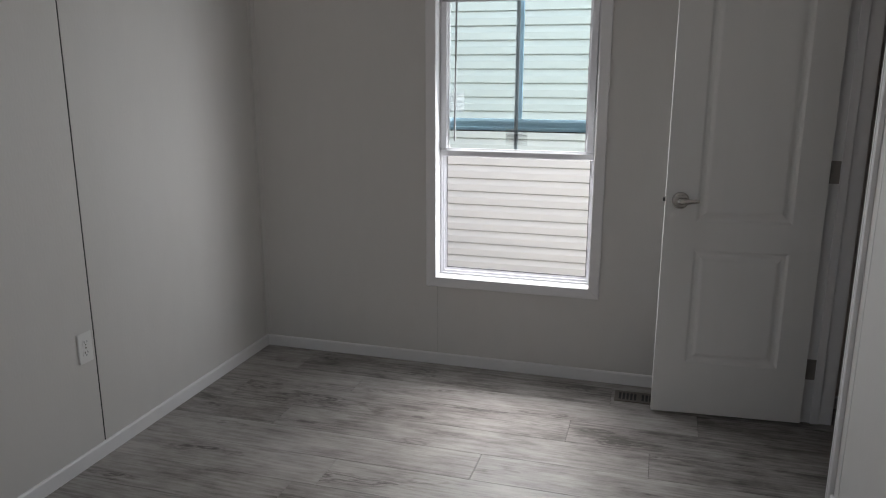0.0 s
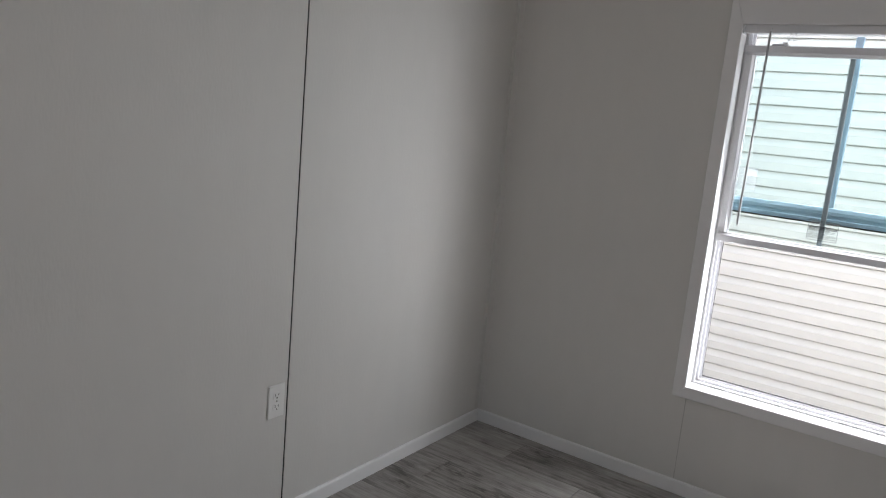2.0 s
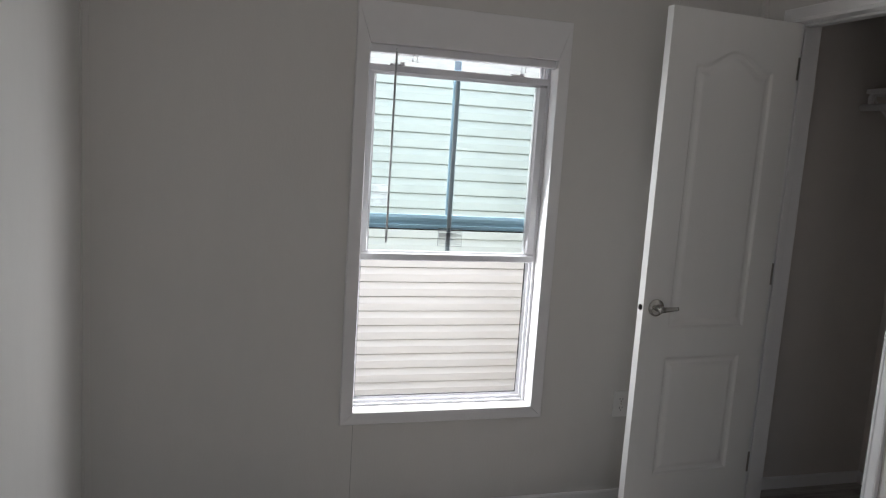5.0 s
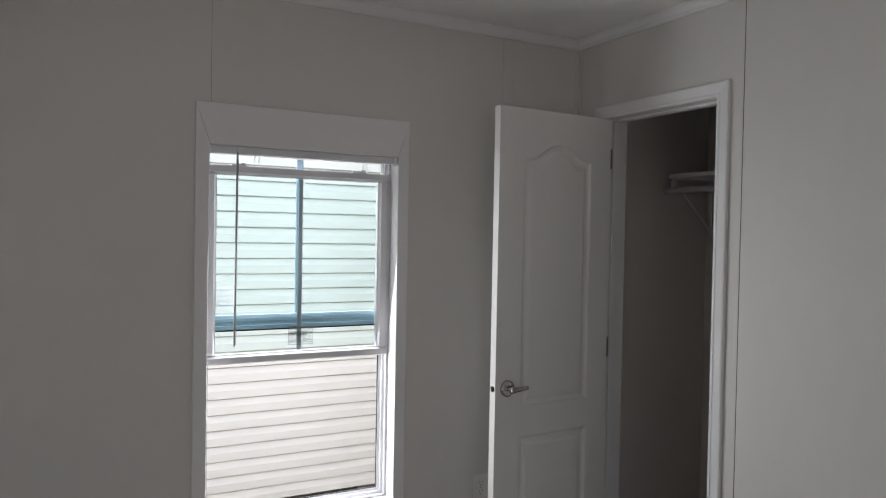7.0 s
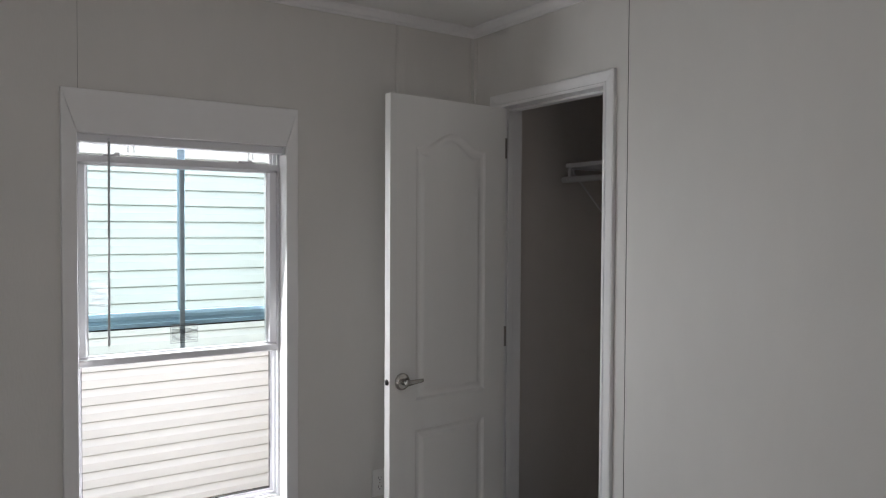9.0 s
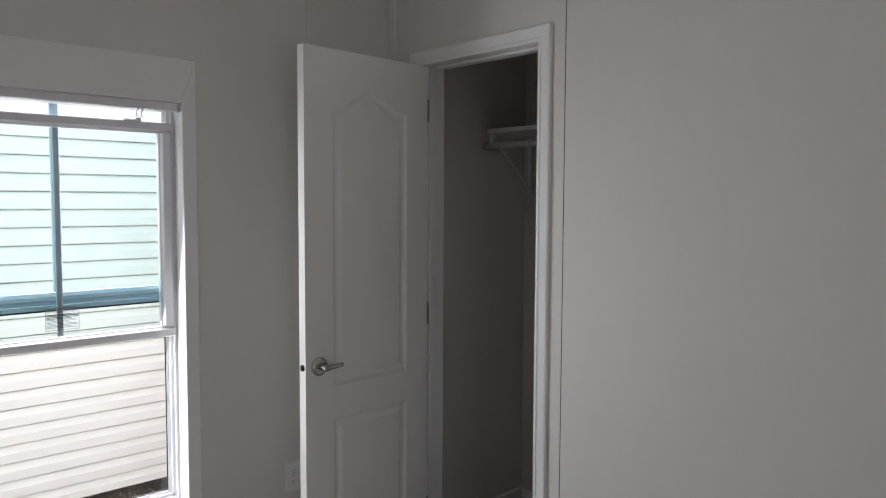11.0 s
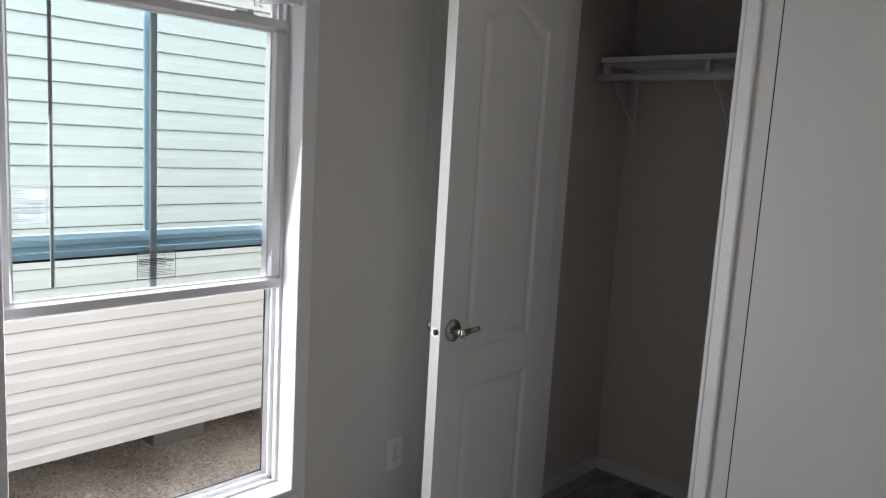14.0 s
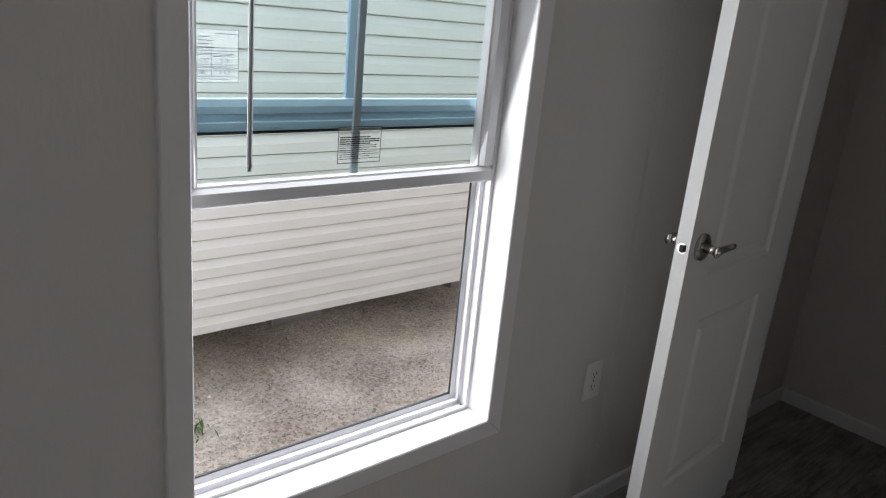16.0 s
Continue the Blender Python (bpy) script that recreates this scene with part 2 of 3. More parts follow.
GLASS_IN = glass("sash_glass", (0.962, 0.995, 0.993))
GLASS_OUT = glass("upper_glass", (0.955, 0.99, 0.995))
CLEARPLASTIC = material("clear_plastic", (0.75, 0.76, 0.78), 0.2, bump=0)


# ---- builders ----
def mesh_of(bm, mat, name, smooth=False):
    me = bpy.data.meshes.new(name)
    bmesh.ops.recalc_face_normals(bm, faces=bm.faces[:])
    bm.to_mesh(me)
    bm.free()
    if mat:
        me.materials.append(mat)
    if smooth:
        for p in me.polygons:
            p.use_smooth = True
    return me


def part(name, bm, mat, parent=None, label="", smooth=False):
    ob = new(name, mesh_of(bm, mat, name, smooth))
    if parent:
        ob.parent = parent
        ob.matrix_parent_inverse = parent.matrix_basis.inverted()
    if label:
        ob["label"] = label
    return ob


def thing(name, x, y, z, label, category, group="", kind=""):
    """An Empty at the base of a thing, which takes its parts."""
    ob = new(name)
    ob.empty_display_size = 0.05
    ob.matrix_basis = pose(x, y, z)
    return tagged(ob, label, category, group, kind)


def box(bm, x0, x1, y0, y1, z0, z1, bevel=0.0, segments=1):
    v = [bm.verts.new((x, y, z)) for x in (x0, x1) for y in (y0, y1) for z in (z0, z1)]
    f = [bm.faces.new([v[i] for i in q]) for q in ((0, 1, 3, 2), (4, 6, 7, 5), (0, 4, 5, 1), (2, 3, 7, 6), (0, 2, 6, 4), (1, 5, 7, 3))]
    if bevel:
        edges = list({e for q in f for e in q.edges})
        bmesh.ops.bevel(bm, geom=edges, offset=bevel, segments=segments, affect="EDGES", clamp_overlap=True)
    return bm


def boxed(x0, x1, y0, y1, z0, z1, bevel=0.0, segments=1):
    return box(bmesh.new(), x0, x1, y0, y1, z0, z1, bevel, segments)


def tube(bm, points, radius, sides=12, radii=None):
    """A round bar along points."""
    pts = [Vector(p) for p in points]
    rings = []
    for i, p in enumerate(pts):
        d = (pts[min(i + 1, len(pts) - 1)] - pts[max(i - 1, 0)]).normalized()
        q = d.to_track_quat("Z", "Y")
        r = radii[i] if radii else radius
        rings.append([bm.verts.new(p + q @ Vector((r * math.cos(2 * math.pi * k / sides), r * math.sin(2 * math.pi * k / sides), 0))) for k in range(sides)])
    for a, b in zip(rings, rings[1:]):
        for k in range(sides):
            bm.faces.new((a[k], a[(k + 1) % sides], b[(k + 1) % sides], b[k]))
    bm.faces.new(rings[0][::-1])
    bm.faces.new(rings[-1])
    return bm


def prism(bm, outline, a, b, axis):
    """An outline of (u, v) swept along an axis from a to b. x: (y, z), y: (x, z), z: (x, y)."""
    def at(u, v, w):
        return {"x": (w, u, v), "y": (u, w, v), "z": (u, v, w)}[axis]
    r0 = [bm.verts.new(at(u, v, a)) for u, v in outline]
    r1 = [bm.verts.new(at(u, v, b)) for u, v in outline]
    n = len(outline)
    for k in range(n):
        bm.faces.new((r0[k], r0[(k + 1) % n], r1[(k + 1) % n], r1[k]))
    bm.faces.new(r0[::-1])
    bm.faces.new(r1)
    return bm


def slab(bm, axis, d0, d1, u0, u1, z0, z1, holes=()):
    """A wall between d0 and d1 along axis ('x' or 'y'), from u0 to u1 and z0 to z1, with holes (u0, u1, z0, z1) through it."""
    us = sorted({u0, u1, *[min(max(h, u0), u1) for q in holes for h in q[:2]]})
    zs = sorted({z0, z1, *[min(max(h, z0), z1) for q in holes for h in q[2:]]})
    full = {}
    for i in range(len(us) - 1):
        for j in range(len(zs) - 1):
            cu, cz = (us[i] + us[i + 1]) / 2, (zs[j] + zs[j + 1]) / 2
            full[i, j] = not any(q[0] < cu < q[1] and q[2] < cz < q[3] for q in holes)
    verts = {}

    def v(i, j, k):
        if (i, j, k) not in verts:
            d = (d0, d1)[k]
            verts[i, j, k] = bm.verts.new((d, us[i], zs[j]) if axis == "x" else (us[i], d, zs[j]))
        return verts[i, j, k]

    for (i, j), on in full.items():
        if not on:
            continue
        for k in (0, 1):
            bm.faces.new((v(i, j, k), v(i + 1, j, k), v(i + 1, j + 1, k), v(i, j + 1, k)))
        for di, dj, a, b in ((-1, 0, (i, j), (i, j + 1)), (1, 0, (i + 1, j), (i + 1, j + 1)), (0, -1, (i, j), (i + 1, j)), (0, 1, (i, j + 1), (i + 1, j + 1))):
            if not full.get((i + di, j + dj), False):
                bm.faces.new((v(*a, 0), v(*b, 0), v(*b, 1), v(*a, 1)))
    return bm


def writing(text, size, place, mat, parent, name="lettering", align="CENTER"):
    """Flat letters that face the room, at place (x, y, z of the line's middle)."""
    cu = bpy.data.curves.new(name, "FONT")
    cu.body, cu.size, cu.align_x, cu.align_y = text, size, align, "CENTER"
    tmp = new(name + "_tmp", cu)
    bpy.context.view_layer.update()
    me = bpy.data.meshes.new_from_object(tmp.evaluated_get(bpy.context.evaluated_depsgraph_get()))
    bpy.data.objects.remove(tmp)
    me.transform(pose(*place, 90, 0, 0))
    me.materials.clear()
    me.materials.append(mat)
    ob = new(name, me)
    ob.parent = parent
    ob.matrix_parent_inverse = parent.matrix_basis.inverted()
    return ob


# ---- the room's shell ----
BACK = -3.95         # wall behind the walker
TOP = 2.415          # ceiling
CX = 3.418           # back of the closet
CY = -1.45           # far end of the closet
WIN = (0.933, 1.683, 0.441, 1.838)       # rough opening of the window: x, x, z, z
LAMP_OPENING = (-3.80, -3.00, -0.01, 2.04)       # unseen opening behind the walker, made up for the side fill lamp
DOOR = (-0.821, -0.172, -0.01, 2.055)    # rough opening of the closet: y, y, z, z


def panelled_wall(name, axis, face, sign, seams, u0, u1, holes, label, gap, mat, top=TOP + 0.05):
    """A wall of upright boards on a dark backing. sign: the way from the face into the wall."""
    wall = part(name, slab(bmesh.new(), axis, *sorted((face + sign * 0.0125, face + sign * 0.11)), u0, u1, -0.02, top, holes), BACKING)
    tagged(wall, label, "wall", kind="structure")
    cuts = [u0, *seams, u1]
    # Sunk strips put the shade inside the gaps into their black or grey colour.
    for c in seams:
        bm = slab(bmesh.new(), axis, *sorted((face + sign * 0.0013, face + sign * 0.0125)), c - gap / 2 + 0.0001, c + gap / 2 - 0.0001, -0.015, top, holes)
        part("seam", bm, BACKING if gap > 0.002 else GREYSEAM, wall, "strip with the joint's shade in its colour")
    for a, b in zip(cuts, cuts[1:]):
        g0, g1 = (gap / 2 if a != u0 else 0), (gap / 2 if b != u1 else 0)
        bm = slab(bmesh.new(), axis, *sorted((face, face + sign * 0.012)), a + g0, b - g1, -0.015, top, holes)
        part("panel", bm, mat, wall)
    return wall


panelled_wall("wall_left", "x", 0.0, -1, [-3.668, -2.448, -1.229], BACK - 0.12, 0.0, (), "warm grey vinyl-faced wallboard with a dark open seam", 0.0066, WALL)
panelled_wall("wall_window", "y", 0.0, 1, [0.948, 2.168], 0.0, R + 0.05, (WIN,), "warm grey vinyl-faced wallboard round the window", 0.0014, WALL)
panelled_wall("wall_closet_side", "y", 0.0, 1, [], R + 0.05, CX + 0.1, (), "grey wallboard end of the closet", 0.0014, CLOSET)
panelled_wall("wall_right", "x", R, 1, [-3.353, -2.133, -0.913], BACK - 0.12, 0.0, (DOOR, LAMP_OPENING), "warm grey vinyl-faced wallboard beside the closet", 0.0036, WALL)
# The hole in this wall is unseen, made up for the rear fill lamp.
panelled_wall("wall_back", "y", BACK, -1, [1.22], 0.0, R, ((0.25, 1.05, -0.01, 2.04),), "plain warm grey wallboard behind the walker", 0.0014, WALL)
panelled_wall("wall_closet_back", "x", CX, 1, [], CY - 0.12, 0.0, (), "grey wallboard back of the closet", 0.0014, CLOSET)
panelled_wall("wall_closet_end", "y", CY, -1, [], R + 0.11, CX, (), "grey wallboard far end of the closet", 0.0014, CLOSET)
tagged(part("wall_closet_inner", slab(bmesh.new(), "x", R + 0.1105, R + 0.1225, CY, 0.0, -0.015, TOP + 0.05, (DOOR,)), CLOSET), "grey wallboard inside the closet beside its opening", "wall", kind="structure")
tagged(part("ceiling", boxed(-0.1, CX + 0.1, BACK - 0.1, -0.0, TOP, TOP + 0.04), CEILING), "plain white painted ceiling", "ceiling", kind="structure")
tagged(part("outer_wall", slab(bmesh.new(), "y", 0.111, 0.135, -0.14, 9, -0.45, 2.5, (WIN,)), SIDING), "cream outer skin of the house", "wall", kind="structure")
# Unseen roof, added; its short eave sets how much sky light reaches the window.
roof = bmesh.new()
prism(roof, [(-9, 2.51), (0.18, 2.51), (0.18, 2.62), (-4.3, 4.0), (-9, 2.62)], -0.3, 9, "x")
tagged(part("roof", roof, ROOF), "unseen low pitched roof over the room, eave sized for sky light", "roof", kind="structure")
tagged(part("outer_floor_rim", boxed(-0.14, 9, -0.4, 0.11, -0.45, -0.03), SUBFLOOR), "rim under the floor of the house", "wall", kind="structure")


def baseboard(axis, face, sign, u0, u1):
    h, d = 0.056, 0.011
    outline = [(face, 0.0), (face + sign * d, 0.0), (face + sign * d, h - 0.006), (face + sign * (d - 0.004), h), (face, h)]
    ob = part("baseboard", prism(bmesh.new(), outline, u0, u1, axis), TRIM)
    return tagged(ob, "white painted baseboard along the wall", "baseboard", kind="structure")


baseboard("y", 0.0, 1, BACK, -0.0)
baseboard("x", 0.0, -1, 0.0115, R)
baseboard("x", 0.0, -1, R + 0.123, CX - 0.0115)
baseboard("y", R, -1, -3.0, -0.859)
baseboard("y", R, -1, -0.134, -0.0115)
baseboard("y", CX, -1, CY, 0.0)
baseboard("x", BACK, 1, 1.05, R - 0.0115)


def crown(axis, face, sign, u0, u1):
    d, h = 0.034, 0.042
    o = [(face, TOP), (face, TOP - h), (face + sign * 0.007, TOP - h), (face + sign * 0.010, TOP - h + 0.006), (face + sign * 0.018, TOP - h + 0.012),
         (face + sign * 0.028, TOP - 0.014), (face + sign * d, TOP - 0.008), (face + sign * d, TOP)]
    ob = part("trim", prism(bmesh.new(), o, u0, u1, axis), TRIM)
    return tagged(ob, "white crown moulding under the ceiling", "trim", kind="structure")


crown("y", 0.0, 1, BACK, 0.0)
crown("x", 0.0, -1, 0.0, R)
crown("y", R, -1, BACK, 0.0)
crown("x", BACK, 1, 0.0, R)


def upright_strip(outline, label):
    return tagged(part("trim", prism(bmesh.new(), outline, 0.057, TOP - 0.043, "z"), WALL), label, "trim", kind="structure")


upright_strip([(0, 0), (0, -0.024), (0.003, -0.024), (0.0045, -0.0045), (0.024, -0.003), (0.024, 0)], "grey corner bead between two walls")
upright_strip([(R, 0), (R - 0.022, 0), (R - 0.022, -0.003), (R - 0.0045, -0.0045), (R - 0.003, -0.022), (R, -0.022)], "grey corner bead between two walls")
upright_strip([(2.176, 0), (2.176, -0.0008), (2.179, -0.0016), (2.213, -0.0016), (2.216, -0.0008), (2.216, 0)], "flat grey batten over a board seam")


# ---- the window ----
def mitred(bm, p, d0, d1, bevel=0.0025):
    """A casing board: the corners p of its face (x, z), between the depths d0 (wall) and d1 (room)."""
    r0 = [bm.verts.new((x, d0, z)) for x, z in p]
    cx, cz = sum(x for x, z in p) / 4, sum(z for x, z in p) / 4
    r1 = [bm.verts.new((x, d1 + bevel, z)) for x, z in p]
    r2 = [bm.verts.new((x + math.copysign(min(bevel, abs(cx - x)), cx - x), d1, z + math.copysign(min(bevel, abs(cz - z)), cz - z))) for x, z in p]
    for a, b in ((r0, r1), (r1, r2)):
        for k in range(4):
            bm.faces.new((a[k], a[(k + 1) % 4], b[(k + 1) % 4], b[k]))
    bm.faces.new(r0[::-1])
    bm.faces.new(r2)
    return bm


window = thing("window_1", 1.306, 0, 0.40, "white vinyl window with its lower sash pushed up and its bottom half open", "window", kind="structure")
OX0, OX1, OZ0, OZ1 = 0.894, 1.722, 0.402, 1.974
IX0, IX1, IZ0, IZ1 = 0.943, 1.673, 0.450, 1.828
part("casing_head", mitred(bmesh.new(), [(OX0, OZ1), (OX1, OZ1), (IX1, IZ1), (IX0, IZ1)], 0.0, -0.015), TRIM, window, "wide flat white head board")
part("casing_side", mitred(bmesh.new(), [(OX0, OZ0), (OX0, OZ1 - 0.001), (IX0 - 0.0005, IZ1), (IX0, IZ0)], 0.0, -0.0145), TRIM, window)
part("casing_side", mitred(bmesh.new(), [(OX1, OZ0), (OX1, OZ1 - 0.001), (IX1 + 0.0005, IZ1), (IX1, IZ0)], 0.0, -0.0145), TRIM, window)
part("casing_foot", mitred(bmesh.new(), [(OX0 + 0.001, OZ0), (OX1 - 0.001, OZ0), (IX1, IZ0 - 0.001), (IX0, IZ0 - 0.001)], 0.0, -0.015), TRIM, window)
part("window_sill", boxed(IX0 - 0.009, IX1 + 0.009, -0.0135, 0.066, IZ0 - 0.009, IZ0 - 0.0005, 0.001), TRIM, window, "bright white reveal board under the sash")
part("reveal_board", boxed(IX0 - 0.009, IX1 + 0.009, -0.0135, 0.066, IZ1 + 0.0005, IZ1 + 0.009, 0.001), TRIM, window)
part("reveal_board", boxed(IX0 - 0.009, IX0 - 0.0005, -0.0135, 0.066, IZ0, IZ1, 0.001), TRIM, window)
part("reveal_board", boxed(IX1 + 0.0005, IX1 + 0.009, -0.0135, 0.066, IZ0, IZ1, 0.001), TRIM, window)

# Frame with its stepped sash tracks.
def frame_side(inner, sign):
    bm = bmesh.new()
    w = inner
    o = [(w - sign * 0.012, 0.058), (w + sign * 0.008, 0.058), (w + sign * 0.008, 0.064), (w + sign * 0.002, 0.064), (w + sign * 0.002, 0.084), (w + sign * 0.014, 0.084),
         (w + sign * 0.014, 0.090), (w + sign * 0.007, 0.090), (w + sign * 0.007, 0.104), (w + sign * 0.021, 0.104), (w + sign * 0.021, 0.111), (w - sign * 0.012, 0.111)]
    return prism(bm, o, IZ0, IZ1, "z")


part("window_frame", frame_side(IX0 + 0.002, 1), VINYL, window, "white vinyl side track with stepped ribs")
part("window_frame", frame_side(IX1 - 0.002, -1), VINYL, window, "white vinyl side track with stepped ribs")
sill = [(0.058, IZ0), (0.058, IZ0 + 0.008), (0.066, IZ0 + 0.008), (0.066, IZ0 + 0.003), (0.084, IZ0 + 0.003), (0.084, IZ0 + 0.015), (0.092, IZ0 + 0.015),
        (0.092, IZ0 + 0.009), (0.106, IZ0 + 0.009), (0.106, IZ0 + 0.022), (0.112, IZ0 + 0.021), (0.112, IZ0)]
part("window_frame", prism(bmesh.new(), sill, IX0 + 0.012, IX1 - 0.012, "x"), VINYL, window, "white vinyl sill track with stepped ribs")
part("window_frame", boxed(IX0 + 0.012, IX1 - 0.012, 0.058, 0.135, IZ1 - 0.020, IZ1 - 0.0005, 0.002), VINYL, window)
for x, s in ((IX0 + 0.0235, 1), (IX1 - 0.0235, -1)):
    part("gasket", boxed(min(x, x + s * 0.003), max(x, x + s * 0.001), 0.1055, 0.1085, IZ0 + 0.022, 1.15), GASKET, window, "thin black weather strip")
part("gasket", boxed(IX0 + 0.024, IX1 - 0.024, 0.107, 0.112, IZ0 + 0.0218, IZ0 + 0.025), GASKET, window)

# Fixed upper light behind the raised sash.
upper = new("upper_sash")
upper.parent = window
upper.matrix_parent_inverse = window.matrix_basis.inverted()
upper["label"] = "fixed upper light with pale blue rail and bar"
rail = [(0.098, 1.152), (0.098, 1.166), (0.103, 1.168), (0.103, 1.180), (0.100, 1.182), (0.100, 1.194), (0.106, 1.206), (0.128, 1.206), (0.128, 1.152)]


def under(parent, name, bm, mat, label="", smooth=False):
    ob = new(name, mesh_of(bm, mat, name, smooth))
    ob.parent = parent
    ob.matrix_parent_inverse = (parent.parent.matrix_basis @ parent.matrix_parent_inverse @ parent.matrix_basis).inverted() if parent.parent else parent.matrix_basis.inverted()
    if label:
        ob["label"] = label
    return ob


under(upper, "meeting_rail", prism(bmesh.new(), rail, IX0 + 0.024, IX1 - 0.024, "x"), PALEBLUE, "pale blue meeting rail with two grooves")
under(upper, "gasket", boxed(IX0 + 0.024, IX1 - 0.024, 0.096, 0.127, 1.147, 1.1518), GASKET, "black strip under the rail")
under(upper, "grid_bar", boxed(1.296, 1.324, 0.110, 0.118, 1.2065, 1.805, 0.003), PALEBLUE, "pale blue upright bar")
p = under(upper, "pane", boxed(IX0 + 0.024, IX1 - 0.024, 0.1195, 0.1235, 1.2065, 1.806), GLASS_OUT, "clear glass")
p.visible_shadow = False

# Raised lower sash.
sash = new("lower_sash")
sash.parent = window
sash.matrix_parent_inverse = window.matrix_basis.inverted()
sash["label"] = "white vinyl sash pushed up, clear glass with stickers"
SX0, SX1, SZ0, SZ1 = 0.951, 1.661, 1.031, 1.762
GX0, GX1, GZ0, GZ1 = 0.985, 1.622, 1.067, 1.728


def sash_bar(horizontal, a, b, lo, hi, glass_high):
    """A sash member between lo and hi, with a stepped glazing bead on its glass side."""
    s = 1 if glass_high else -1
    e0, e1 = (lo, hi) if glass_high else (hi, lo)
    o = [(0.054, e0 + s * 0.003), (0.057, e0), (0.089, e0), (0.089, e1), (0.066, e1), (0.064, e1 - s * 0.004), (0.058, e1 - s * 0.008), (0.054, e1 - s * 0.011)]
    if horizontal:
        return prism(bmesh.new(), o, a, b, "x")
    return prism(bmesh.new(), [(v, u) for u, v in o], a, b, "z")


under(sash, "bottom_rail", sash_bar(True, SX0, SX1, SZ0, GZ0, True), VINYL, "grey-shaded white bottom rail")
under(sash, "top_rail", sash_bar(True, SX0, SX1, GZ1, SZ1, False), VINYL)
under(sash, "stile", sash_bar(False, GZ0 + 0.0002, GZ1 - 0.0002, SX0, GX0, True), VINYL)
under(sash, "stile", sash_bar(False, GZ0 + 0.0002, GZ1 - 0.0002, GX1, SX1, False), VINYL)
p = under(sash, "pane", boxed(GX0 + 0.0005, GX1 - 0.0005, 0.0695, 0.0725, GZ0 + 0.0005, GZ1 - 0.0005), GLASS_IN, "clear insulated glass")
p.visible_shadow = False
under(sash, "grid_bar", boxed(1.2945, 1.3125, 0.0745, 0.0805, GZ0 + 0.001, GZ1 - 0.001, 0.002), GREYBAR, "grey bar between the panes")
p = under(sash, "pane", boxed(GX0 + 0.0005, GX1 - 0.0005, 0.0830, 0.0860, GZ0 + 0.0005, GZ1 - 0.0005), GLASS_IN, "clear insulated glass")
p.visible_shadow = False
for x in (1.035, 1.51):
    bm = boxed(x, x + 0.055, 0.058, 0.080, SZ1, SZ1 + 0.007, 0.002)
    box(bm, x + 0.036, x + 0.052, 0.055, 0.064, SZ1 + 0.007, SZ1 + 0.013, 0.002)
    under(sash, "tilt_latch", bm, VINYL, "small white tilt latch")

# Stickers on the sash glass.
GY = 0.0688
warning = thing("warning_sticker", 1.308, GY, 1.089, "clear warning sticker with black border stuck to the glass", "sticker")
part("film", boxed(1.2585, 1.3575, GY, GY + 0.0004, 1.0895, 1.1600), STICKER, warning, "clear film").visible_shadow = False
bm = bmesh.new()
for x0, x1, z0, z1 in ((1.2585, 1.3575, 1.1588, 1.1600), (1.2585, 1.3575, 1.0895, 1.0907), (1.2585, 1.2597, 1.0907, 1.1588), (1.3563, 1.3575, 1.0907, 1.1588)):
    box(bm, x0, x1, GY - 0.0005, GY - 0.0001, z0, z1)
part("border", bm, INK, warning, "black border line")
writing("DO NOT REMOVE INSTRUCTIONS", 0.0052, (1.308, GY - 0.0004, 1.1542), INK, warning)
writing("FOR EMERGENCY EXIT ONLY", 0.0068, (1.308, GY - 0.0004, 1.1475), INK, warning)
rng = random.Random(5)
bm = bmesh.new()
for k in range(11):
    z, dark = 1.1410 - k * 0.0042, k < 4
    x = 1.2625
    end = 1.3535 if k % 3 else 1.332
    while x < end - 0.006:
        w = min(rng.uniform(0.006, 0.016), end - x)
        t = 0.0024 if dark else 0.0012
        box(bm, x, x + w, GY - 0.0005, GY - 0.0001, z - t, z)
        x += w + 0.0016
part("small_print", bm, INK, warning, "small black print")

LX0, LX1, LZ0, LZ1 = 0.9865, 1.0575, 1.238, 1.322
rating = thing("rating_sticker", 1.022, GY, LZ0, "pale blue window rating label stuck to the glass", "sticker")
part("film", boxed(LX0, LX1, GY, GY + 0.0004, LZ0, LZ1), LABELFILM, rating, "pale film").visible_shadow = False
bm = bmesh.new()
for x0, x1, z0, z1 in ((LX0, LX1, LZ1 - 0.0006, LZ1), (LX0, LX1, LZ0, LZ0 + 0.0006), (LX1 - 0.0006, LX1, LZ0, LZ1), (LX0, LX1, 1.288, 1.2888), (LX0, LX1, 1.2815, 1.2821),
                       (LX0, LX1, 1.2665, 1.2673), (LX0, LX1, 1.2615, 1.2621), (LX0, LX1, 1.2475, 1.2483), (1.0105, 1.0111, 1.2483, 1.288)):
    box(bm, x0, x1, GY - 0.0005, GY - 0.0001, z0, z1)
part("table_lines", bm, GREYINK, rating, "thin dark rules")
for text, x, z in (("1.93", 0.999, 1.2735), ("0.28", 1.034, 1.2735), ("50", 0.995, 1.2545), ("\u2264 0.3", 1.033, 1.2545)):
    writing(text, 0.0092, (x, GY - 0.0004, z), GREYINK, rating)
bm = bmesh.new()
for k, (x, w) in enumerate(((1.018, 0.034), (0.989, 0.018), (0.989, 0.026), (0.989, 0.021), (0.989, 0.028))):
    box(bm, x, x + w, GY - 0.0005, GY - 0.0001, 1.3150 - k * 0.0055, 1.3161 - k * 0.0055)
